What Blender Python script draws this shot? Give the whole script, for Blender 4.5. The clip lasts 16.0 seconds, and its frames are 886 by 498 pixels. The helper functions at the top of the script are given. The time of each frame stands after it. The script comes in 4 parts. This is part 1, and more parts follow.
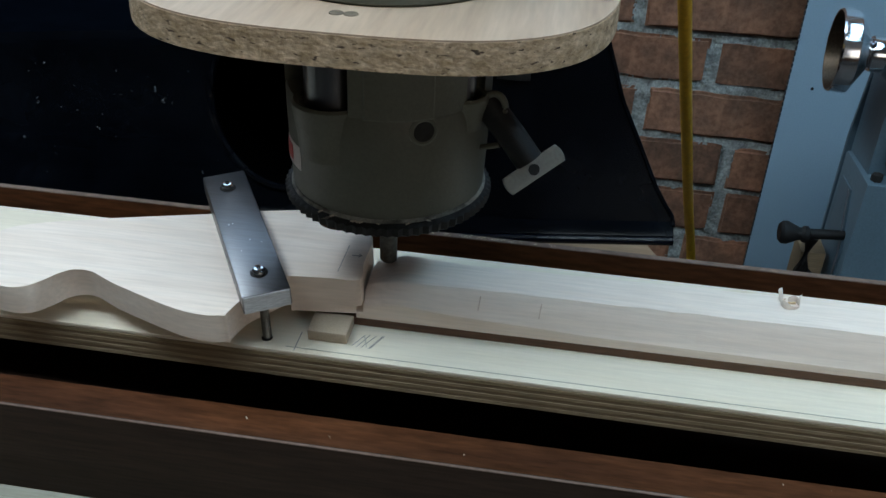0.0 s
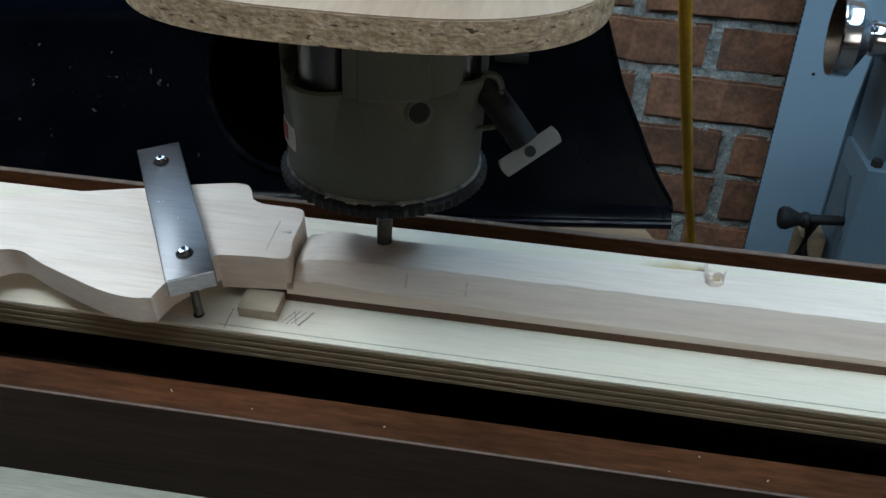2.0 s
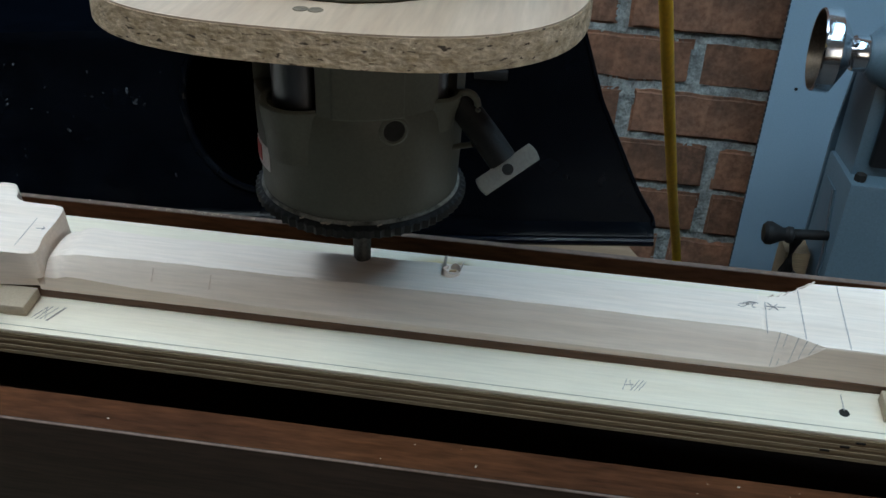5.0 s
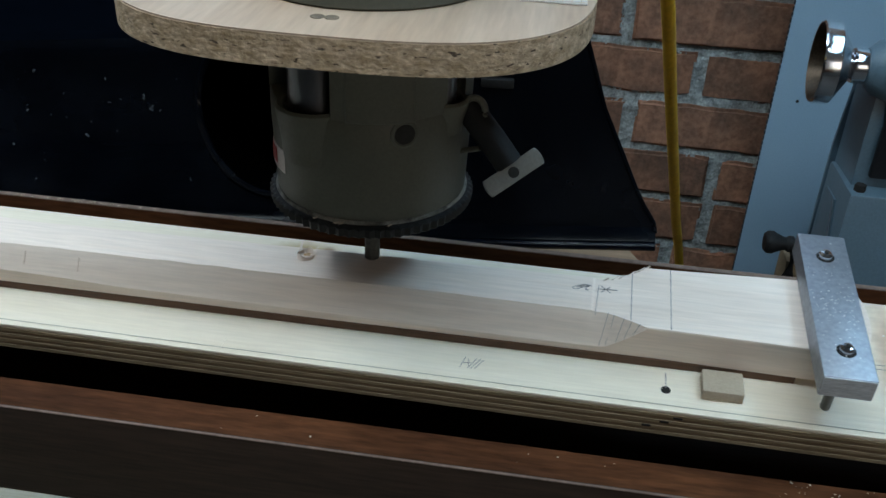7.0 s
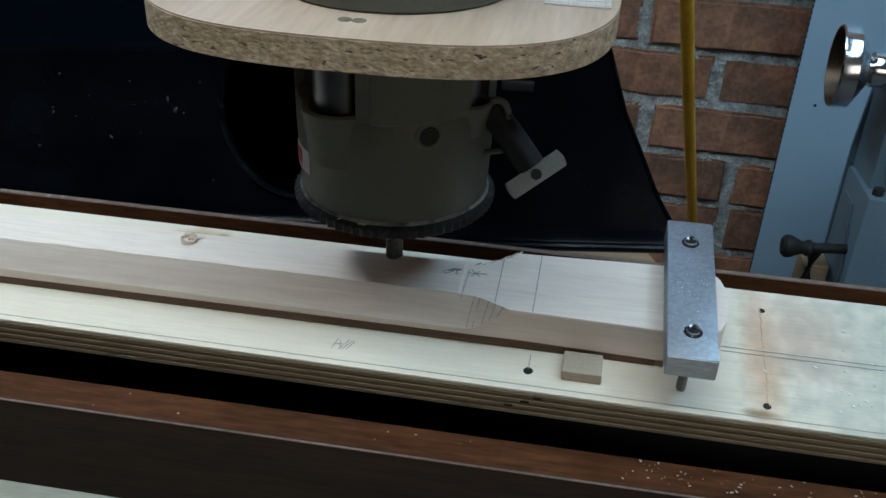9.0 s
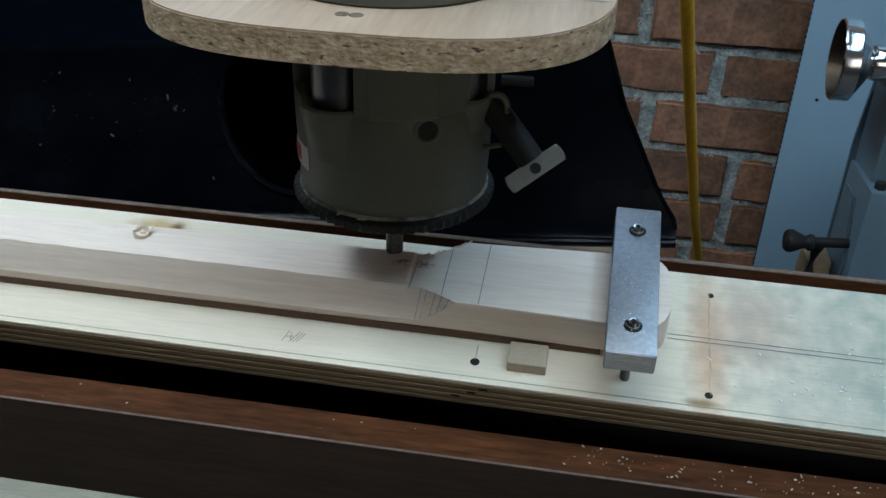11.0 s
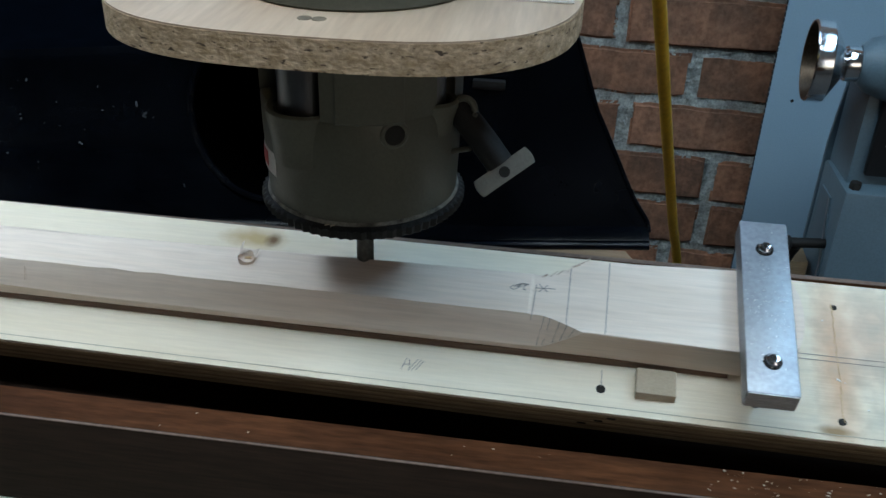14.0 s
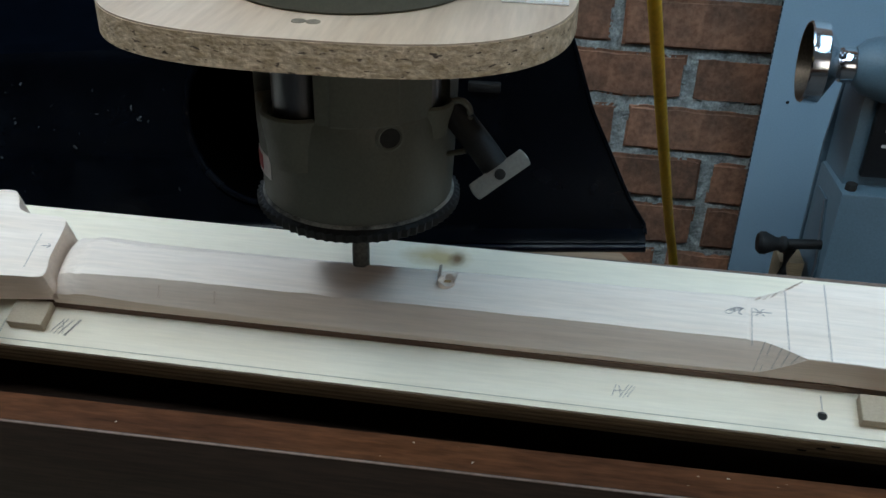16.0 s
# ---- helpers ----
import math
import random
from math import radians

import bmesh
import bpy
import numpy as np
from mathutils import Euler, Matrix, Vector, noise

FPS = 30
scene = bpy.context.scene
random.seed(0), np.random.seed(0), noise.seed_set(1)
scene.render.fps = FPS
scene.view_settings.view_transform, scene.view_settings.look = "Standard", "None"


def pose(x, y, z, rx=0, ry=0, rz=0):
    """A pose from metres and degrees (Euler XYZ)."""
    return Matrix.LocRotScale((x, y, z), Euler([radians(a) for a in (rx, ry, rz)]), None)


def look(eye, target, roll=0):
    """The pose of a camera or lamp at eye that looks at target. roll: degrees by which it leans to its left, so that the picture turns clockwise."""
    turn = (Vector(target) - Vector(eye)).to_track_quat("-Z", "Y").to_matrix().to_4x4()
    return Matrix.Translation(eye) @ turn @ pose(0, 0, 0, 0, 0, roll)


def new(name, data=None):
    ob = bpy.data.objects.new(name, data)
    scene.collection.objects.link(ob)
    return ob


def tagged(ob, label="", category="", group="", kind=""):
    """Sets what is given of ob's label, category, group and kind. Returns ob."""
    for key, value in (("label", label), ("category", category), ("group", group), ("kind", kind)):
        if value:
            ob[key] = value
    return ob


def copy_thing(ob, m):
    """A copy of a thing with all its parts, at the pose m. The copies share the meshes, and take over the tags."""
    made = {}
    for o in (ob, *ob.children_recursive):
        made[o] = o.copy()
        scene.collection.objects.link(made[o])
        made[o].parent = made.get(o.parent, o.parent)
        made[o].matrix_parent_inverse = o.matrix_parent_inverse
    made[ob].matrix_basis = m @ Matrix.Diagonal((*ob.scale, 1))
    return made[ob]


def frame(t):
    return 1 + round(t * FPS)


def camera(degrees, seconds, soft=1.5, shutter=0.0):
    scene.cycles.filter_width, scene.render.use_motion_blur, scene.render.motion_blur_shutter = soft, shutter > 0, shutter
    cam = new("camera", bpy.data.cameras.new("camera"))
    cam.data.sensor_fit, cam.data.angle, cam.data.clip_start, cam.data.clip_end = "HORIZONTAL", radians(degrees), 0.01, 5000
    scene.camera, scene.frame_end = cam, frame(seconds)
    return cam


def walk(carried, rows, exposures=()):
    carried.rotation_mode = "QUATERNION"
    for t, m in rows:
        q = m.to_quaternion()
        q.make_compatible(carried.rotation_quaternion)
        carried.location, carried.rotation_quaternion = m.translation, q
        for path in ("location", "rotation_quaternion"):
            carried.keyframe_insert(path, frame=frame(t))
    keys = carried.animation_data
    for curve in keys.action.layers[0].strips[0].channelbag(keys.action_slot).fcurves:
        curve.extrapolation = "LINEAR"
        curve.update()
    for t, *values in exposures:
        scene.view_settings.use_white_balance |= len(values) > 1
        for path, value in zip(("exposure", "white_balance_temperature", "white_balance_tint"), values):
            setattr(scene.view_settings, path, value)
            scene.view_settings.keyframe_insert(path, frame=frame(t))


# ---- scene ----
# ---- camera: seconds, place, degrees down, degrees to the right, lean ----
DEG = 50.936
VIEW = [
    (0, 0.0769, -0.4008, 0.2298, 31.87, -7.59, 2.41),
    (0.5, 0.0780, -0.3997, 0.2290, 32.11, -7.54, 2.29),
    (1, 0.0794, -0.3995, 0.2277, 32.28, -7.23, 2.39),
    (1.5, 0.0782, -0.3997, 0.2274, 32.50, -7.59, 2.56),
    (2, 0.0795, -0.4000, 0.2268, 32.65, -7.64, 2.48),
    (2.5, 0.0828, -0.3994, 0.2269, 31.99, -7.53, 2.22),
    (3, 0.0849, -0.3975, 0.2266, 31.61, -7.42, 2.08),
    (3.5, 0.0826, -0.3935, 0.2255, 31.71, -7.30, 2.30),
    (4, 0.0836, -0.3890, 0.2244, 31.84, -6.91, 2.37),
    (6.5, 0.0839, -0.4055, 0.2271, 30.96, -6.97, 2.56),
    (7, 0.0841, -0.4093, 0.2278, 30.85, -7.20, 2.58),
    (7.5, 0.0824, -0.4127, 0.2271, 30.91, -7.70, 2.34),
    (8, 0.0815, -0.4144, 0.2270, 30.82, -8.11, 2.20),
    (8.5, 0.0825, -0.4154, 0.2280, 30.75, -8.13, 2.18),
    (9, 0.0801, -0.4140, 0.2285, 30.65, -8.13, 2.35),
    (9.5, 0.0804, -0.4131, 0.2270, 30.65, -8.19, 2.10),
    (10, 0.0811, -0.4145, 0.2272, 30.75, -8.34, 1.96),
    (12.5, 0.0852, -0.4149, 0.2262, 30.35, -8.01, 1.39),
    (13, 0.0872, -0.4170, 0.2276, 30.19, -7.37, 1.73),
    (13.5, 0.0882, -0.4146, 0.2270, 30.29, -7.37, 1.72),
    (14, 0.0882, -0.4106, 0.2255, 30.42, -7.24, 1.70),
    (14.5, 0.0859, -0.4083, 0.2250, 30.53, -7.32, 1.78),
    (15, 0.0865, -0.4068, 0.2252, 30.44, -7.13, 1.56),
    (15.5, 0.0873, -0.4083, 0.2255, 30.26, -6.93, 1.61),
    (16, 0.0886, -0.4096, 0.2250, 30.24, -7.02, 1.56),
]
SLIDE = [
    (0, 0.0000, -4.77),
    (0.5, -0.0002, -0.58),
    (1, -0.0032, 0.29),
    (1.5, -0.0223, 0.24),
    (2, -0.0348, -0.24),
    (2.5, -0.0525, -0.82),
    (3, -0.0731, -1.00),
    (3.5, -0.0933, -1.36),
    (4, -0.1147, -1.39),
    (6.5, -0.2133, -0.23),
    (7, -0.2354, 0.10),
    (7.5, -0.2600, 0.46),
    (8, -0.2816, 0.40),
    (8.5, -0.2996, -0.00),
    (9, -0.3126, -0.06),
    (9.5, -0.3258, -0.19),
    (10, -0.3329, -0.10),
    (11.2, -0.3400, 5.00),
    (12.5, -0.3275, 11.72),
    (13, -0.3135, 12.07),
    (13.5, -0.2930, 11.65),
    (14, -0.2631, 11.72),
    (14.5, -0.2365, 12.33),
    (15, -0.2114, 12.73),
    (15.5, -0.1856, 12.48),
    (16, -0.1550, 13.73),
]
cam = camera(DEG, 16.0, soft=1.5, shutter=0.4)
walk(cam, [(t, pose(x, y, z) @ pose(0, 0, 0, 90 - down, 0, -yaw) @ pose(0, 0, 0, 0, 0, lean))
           for t, x, y, z, down, yaw, lean in VIEW])
scene.view_settings.exposure = EXPOSURE = -0.05

# ---- plan, in metres; the cutter's axis stands at the origin ----
FLOOR, CEILING = -1.05, 1.25
BASE_TOP = -0.129
PIVOT = (-0.0012, -0.0407)                     # y and z of the axis on which the jig rocks
BOARD = Matrix(((0.99957, 0.02306, -0.01788, 0.0003),
                (-0.02551, 0.98806, -0.15196, 0.00255),
                (0.01416, 0.15235, 0.98822, -0.0166),
                (0, 0, 0, 1)))                 # the board's own axes on the rocking cradle


def jig_pose(s, roll):
    return pose(s, PIVOT[0], PIVOT[1]) @ pose(0, 0, 0, roll) @ BOARD


# ---- light ----
world = bpy.data.worlds.new("world")
scene.world = world
world.use_nodes = True
wt = world.node_tree
sky = wt.nodes.new("ShaderNodeTexSky")
sky.sky_type, sky.sun_disc = "NISHITA", False
sky.sun_elevation, sky.sun_rotation = radians(40), radians(200)
wt.links.new(sky.outputs[0], wt.nodes["Background"].inputs[0])
wt.nodes["Background"].inputs[1].default_value = 0.1


def area_lamp(name, m, sx, sy, watts, color):
    la = bpy.data.lights.new(name, "AREA")
    la.shape, la.size, la.size_y, la.energy, la.color = "RECTANGLE", sx, sy, watts, color
    ob = new(name, la)
    ob.matrix_world = m
    return ob


# x, y, turn, power and colour of each ceiling batten
BATTENS = ((-0.80, 0.05, 90, 10.0, (0.79, 0.95, 1.06)), (0.85, 0.0, 90, 7.2, (0.54, 0.955, 1.30)), (-0.02, -0.42, 0, 9.3, (0.78, 0.955, 1.06)))

# daylight through the high window in the brick wall and the window behind the bench, and the ceiling battens
area_lamp("high_window_light", look((-0.35, 0.80, 0.93), (0.0, -0.05, -0.05)), 1.5, 0.5, 4.4, (0.60, 0.88, 1.20))
area_lamp("window_light", look((1.75, -2.40, 0.55), (0.1, 0.0, -0.1)), 1.2, 1.0, 7.0, (1.02, 0.89, 0.74))
for bx, by, turn, watts, tone in BATTENS:
    area_lamp("tube_light", pose(bx, by, 1.16, 0, 0, turn), 1.2, 0.26, watts, tone)


# ---- materials ----
def material(name, base, rough=0.6, metal=0.0, second=None, scale=40, stretch=(1, 1, 1), mix=0.5, bump=0.1,
             fine=None, fine_amt=0.25, spec=0.5, coat=0.0, vary=0.0, detail=6):
    """Base colour with coarse mottling toward `second`, fine grain, bump and roughness variation."""
    m = bpy.data.materials.new(name)
    m.use_nodes = True
    nt = m.node_tree
    b = nt.nodes["Principled BSDF"]
    N, L = nt.nodes.new, nt.links.new
    co = N("ShaderNodeTexCoord")
    mp = N("ShaderNodeMapping")
    mp.inputs["Scale"].default_value = stretch
    L(co.outputs["Object"], mp.inputs[0])
    n1, n2 = N("ShaderNodeTexNoise"), N("ShaderNodeTexNoise")
    n1.inputs["Scale"].default_value, n1.inputs["Detail"].default_value = scale, detail
    n2.inputs["Scale"].default_value, n2.inputs["Detail"].default_value = fine or scale * 9, 4
    L(mp.outputs[0], n1.inputs[0])
    L(mp.outputs[0], n2.inputs[0])
    r1 = N("ShaderNodeValToRGB")
    r1.color_ramp.elements[0].position, r1.color_ramp.elements[1].position = 0.32, 0.7
    L(n1.outputs["Fac"], r1.inputs[0])
    second = second or tuple(c * 0.7 for c in base)
    mx = N("ShaderNodeMix")
    mx.data_type = "RGBA"
    mx.inputs["A"].default_value, mx.inputs["B"].default_value = (*base, 1), (*second, 1)
    k = N("ShaderNodeMath")
    k.operation = "MULTIPLY"
    k.inputs[1].default_value = mix
    L(r1.outputs[0], k.inputs[0])
    L(k.outputs[0], mx.inputs["Factor"])
    hs = N("ShaderNodeHueSaturation")
    mr = N("ShaderNodeMapRange")
    mr.inputs["From Min"].default_value, mr.inputs["From Max"].default_value = 0.3, 0.7
    mr.inputs["To Min"].default_value, mr.inputs["To Max"].default_value = 1 - fine_amt, 1 + fine_amt
    L(n2.outputs["Fac"], mr.inputs["Value"])
    val = mr.outputs[0]
    if vary:
        oi = N("ShaderNodeObjectInfo")
        m2 = N("ShaderNodeMapRange")
        m2.inputs["To Min"].default_value, m2.inputs["To Max"].default_value = 1 - vary, 1 + vary
        L(oi.outputs["Random"], m2.inputs["Value"])
        pr = N("ShaderNodeMath")
        pr.operation = "MULTIPLY"
        L(val, pr.inputs[0])
        L(m2.outputs[0], pr.inputs[1])
        val = pr.outputs[0]
    L(val, hs.inputs["Value"])
    L(mx.outputs["Result"], hs.inputs["Color"])
    L(hs.outputs[0], b.inputs["Base Color"])
    rr = N("ShaderNodeMapRange")
    rr.inputs["To Min"].default_value, rr.inputs["To Max"].default_value = max(0.02, rough - 0.12), min(1, rough + 0.12)
    L(n1.outputs["Fac"], rr.inputs["Value"])
    L(rr.outputs[0], b.inputs["Roughness"])
    b.inputs["Metallic"].default_value = metal
    b.inputs["Specular IOR Level"].default_value = spec
    b.inputs["Coat Weight"].default_value = coat
    if bump:
        bp = N("ShaderNodeBump")
        bp.inputs["Strength"].default_value, bp.inputs["Distance"].default_value = bump, 0.001
        L(n2.outputs["Fac"], bp.inputs["Height"])
        L(bp.outputs[0], b.inputs["Normal"])
    return m


def glow(name, color, strength):
    m = bpy.data.materials.new(name)
    m.use_nodes = True
    b = m.node_tree.nodes["Principled BSDF"]
    b.inputs["Base Color"].default_value = (*color, 1)
    b.inputs["Emission Color"].default_value = (*color, 1)
    b.inputs["Emission Strength"].default_value = strength
    return m


GRAIN = (1, 14, 14)
MAPLE = material("maple", (0.80, 0.70, 0.62), 0.55, second=(0.70, 0.575, 0.48), scale=9, stretch=(1, 16, 16), mix=0.55, bump=0.14, fine=38, fine_amt=0.07, spec=0.35)
# alternating ply tones, both darkened to hold some shade of the upright edge
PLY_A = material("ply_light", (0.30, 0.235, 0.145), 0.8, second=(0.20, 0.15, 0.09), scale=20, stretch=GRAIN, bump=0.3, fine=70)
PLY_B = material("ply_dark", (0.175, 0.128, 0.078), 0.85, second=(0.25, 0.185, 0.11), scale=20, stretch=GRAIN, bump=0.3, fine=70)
ROSEWOOD = material("rosewood", (0.10, 0.045, 0.021), 0.6, second=(0.055, 0.025, 0.014), scale=10, stretch=GRAIN, fine=60)
MAHOGANY = material("mahogany", (0.082, 0.030, 0.0125), 0.65, second=(0.036, 0.0145, 0.008), scale=9, stretch=(1, 6, 6), mix=0.8, bump=0.2, fine=60, fine_amt=0.35, spec=0.05)
DARKWOOD = material("dark_brown_wood", (0.027, 0.0155, 0.0105), 0.65, second=(0.015, 0.0090, 0.0065), scale=7, stretch=GRAIN, bump=0.15, fine=45, spec=0.12)
MDF = material("mdf", (0.42, 0.345, 0.26), 0.85, second=(0.36, 0.29, 0.21), scale=60, bump=0.15, fine=900, fine_amt=0.08)
VENEER = material("veneer", (0.49, 0.365, 0.27), 0.5, second=(0.38, 0.265, 0.185), scale=7, stretch=(10, 1.0, 1), mix=0.8, bump=0.08, fine=34, fine_amt=0.10)
STEEL = material("brushed_steel", (0.16, 0.155, 0.155), 0.33, 1.0, second=(0.21, 0.215, 0.23), scale=30, stretch=(1, 20, 1), bump=0.1, fine=90, fine_amt=0.1)
# pale half-diffuse metal standing for a bright reflection on the clamp ends
END_GLINT = material("end_glint_metal", (0.66, 0.68, 0.70), 0.55, 0.35, second=(0.45, 0.47, 0.50), scale=50, stretch=(1, 1, 12), bump=0.3, fine=300, fine_amt=0.25)
ALU = material("aluminium", (0.38, 0.405, 0.445), 0.5, 1.0, second=(0.32, 0.345, 0.385), scale=60, bump=0.15, fine=400, fine_amt=0.12)
CHROME = material("chrome", (0.82, 0.83, 0.85), 0.15, 1.0, second=(0.7, 0.7, 0.72), scale=40, bump=0.0, fine_amt=0.03)
BITSTEEL = material("cutter_steel", (0.13, 0.13, 0.12), 0.5, 1.0, scale=60, bump=0.1)
CAST = material("grey_green_casting", (0.086, 0.087, 0.069), 0.5, second=(0.068, 0.069, 0.055), scale=35, bump=0.12, fine=700, fine_amt=0.08, spec=0.4)
RUBBER = material("black_knurled_plastic", (0.009, 0.009, 0.0095), 0.6, spec=0.3, scale=60, bump=0.2, fine=600)
HOLE = material("dark_hole", (0.012, 0.011, 0.01), 0.9, bump=0)
STICKER = material("sticker_white", (0.6, 0.55, 0.53), 0.5, scale=200, mix=0.15, bump=0)
STICKER_RED = material("sticker_red", (0.42, 0.05, 0.05), 0.5, scale=200, mix=0.15, bump=0)
BLACKPLASTIC = material("black_hood_plastic", (0.0005, 0.0009, 0.0020), 0.24, second=(0.0018, 0.0030, 0.0054), scale=22, mix=0.8, bump=0.10, fine=260, fine_amt=0.4, spec=0.13)
BLUEPANEL = material("pale_blue_sheet", (0.31, 0.44, 0.55), 0.45, second=(0.275, 0.405, 0.515), scale=6, mix=0.5, bump=0.05, fine=500, fine_amt=0.04)
FLUTE = material("flute_shadow", (0.03, 0.035, 0.045), 0.8, bump=0)
MACHINE = material("blue_grey_casting", (0.105, 0.165, 0.21), 0.4, second=(0.085, 0.14, 0.18), scale=18, mix=0.6, bump=0.2, fine=420, fine_amt=0.08)
MACHINE_DARK = material("dark_cover", (0.012, 0.012, 0.014), 0.45, bump=0.05)
BRICK = material("brick", (0.35, 0.172, 0.108), 0.9, second=(0.17, 0.100, 0.072), scale=26, mix=1.0, bump=0.6, fine=170, fine_amt=0.26, vary=0.32, spec=0.2)
MORTAR = material("mortar", (0.44, 0.475, 0.47), 0.95, second=(0.17, 0.18, 0.175), scale=60, mix=0.95, bump=0.9, fine=300, fine_amt=0.3, spec=0.2)
CORD = material("yellow_cord", (0.74, 0.43, 0.020), 0.5, second=(0.50, 0.27, 0.016), scale=30, stretch=(1, 1, 0.4), bump=0.1, fine=200, fine_amt=0.12)
PLASTER = material("plaster", (0.13, 0.13, 0.13), 0.9, scale=4, mix=0.3, bump=0.2, fine=120, fine_amt=0.05)
CONCRETE = material("concrete", (0.10, 0.10, 0.10), 0.9, scale=5, bump=0.3, fine=90)
TAN = material("tan_ply_face", (0.28, 0.185, 0.12), 0.7, second=(0.20, 0.125, 0.075), scale=12, stretch=GRAIN, bump=0.15, fine=60, fine_amt=0.12, spec=0.2)
# bronze tone with the dark room's reflection put into the colour
DISH_REFLECTION = material("dark_bronze_reflection", (0.11, 0.082, 0.06), 0.42, 1.0, second=(0.10, 0.075, 0.055), scale=60, bump=0.1)
TOOLMARK = material("rubbed_maple", (0.60, 0.47, 0.38), 0.7, scale=200, mix=0.4, bump=0)
GREYISH_PLY = material("greyish_ply_face", (0.40, 0.385, 0.32), 0.75, second=(0.30, 0.28, 0.22), scale=8, stretch=GRAIN, bump=0.15, fine=60, fine_amt=0.12, spec=0.2)
# near-black without gloss: the shade inside the hose port is put into the colour
THROAT = material("throat_shade_black", (0.0008, 0.0008, 0.0009), 0.9, bump=0, spec=0.0)
PLUG = material("filler_plug", (0.20, 0.155, 0.11), 0.8, second=(0.09, 0.07, 0.05), scale=260, mix=0.9, bump=0.2)
GLOSSBLACK = material("glossy_black_edge", (0.002, 0.004, 0.009), 0.2, second=(0.004, 0.007, 0.014), scale=40, bump=0.15, fine=200, fine_amt=0.3, spec=0.6)
PENCIL_FAINT = material("faint_pencil", (0.43, 0.39, 0.31), 0.7, scale=300, mix=0.5, bump=0, fine_amt=0.3)
PENCIL = material("pencil", (0.27, 0.25, 0.24), 0.7, scale=300, mix=0.4, bump=0, fine_amt=0.3)
HOOD_DUST = material("grey_dust", (0.040, 0.048, 0.058), 0.9, scale=300, bump=0)
WORN = material("worn_edge", (0.17, 0.115, 0.09), 0.7, second=(0.09, 0.055, 0.04), scale=30, mix=0.8, bump=0.1)
WHITE_DUST = material("white_dust", (0.75, 0.75, 0.74), 0.9, scale=300, mix=0.2, bump=0)
LEVER = material("dull_steel", (0.23, 0.235, 0.22), 0.5, 0.9, second=(0.19, 0.195, 0.185), scale=80, bump=0.05, fine_amt=0.08)
NAVY = material("matte_black_top", (0.0008, 0.0014, 0.0028), 0.8, second=(0.0012, 0.002, 0.0036), scale=10, bump=0.1, spec=0.0)
PALE_DUST = material("pale_dust", (0.27, 0.26, 0.23), 0.9, second=(0.05, 0.05, 0.043), scale=120, mix=1.0, bump=0.3)
DUST = material("sawdust", (0.46, 0.38, 0.30), 0.9, scale=300, bump=0)
STAIN = material("glue_stain", (0.55, 0.35, 0.19), 0.6, second=(0.62, 0.48, 0.28), scale=60, mix=0.9, bump=0.05, fine_amt=0.1)


def particle_material():
    """Chipboard edge: flakes of several browns with dark pits."""
    m = material("particleboard", (0.52, 0.375, 0.25), 0.85, second=(0.30, 0.205, 0.115), scale=230, stretch=(0.6, 0.6, 1.1), mix=1.0, bump=0.8, fine=640, fine_amt=0.30)
    nt = m.node_tree
    b = nt.nodes["Principled BSDF"]
    co = nt.nodes.new("ShaderNodeTexCoord")
    mp = nt.nodes.new("ShaderNodeMapping")
    mp.inputs["Scale"].default_value = (0.35, 0.35, 1)
    vo = nt.nodes.new("ShaderNodeTexNoise")
    vo.inputs["Scale"].default_value, vo.inputs["Detail"].default_value = 620, 3
    ra = nt.nodes.new("ShaderNodeValToRGB")
    ra.color_ramp.elements[0].position, ra.color_ramp.elements[1].position = 0.63, 0.69
    mx = nt.nodes.new("ShaderNodeMix")
    mx.data_type = "RGBA"
    mx.inputs["B"].default_value = (0.07, 0.045, 0.028, 1)
    old = b.inputs["Base Color"].links[0].from_socket
    nt.links.new(co.outputs["Object"], mp.inputs[0])
    nt.links.new(mp.outputs[0], vo.inputs[0])
    nt.links.new(vo.outputs["Fac"], ra.inputs[0])
    nt.links.new(ra.outputs[0], mx.inputs["Factor"])
    nt.links.new(old, mx.inputs["A"])
    nt.links.new(mx.outputs["Result"], b.inputs["Base Color"])
    return m


PARTICLE = particle_material()


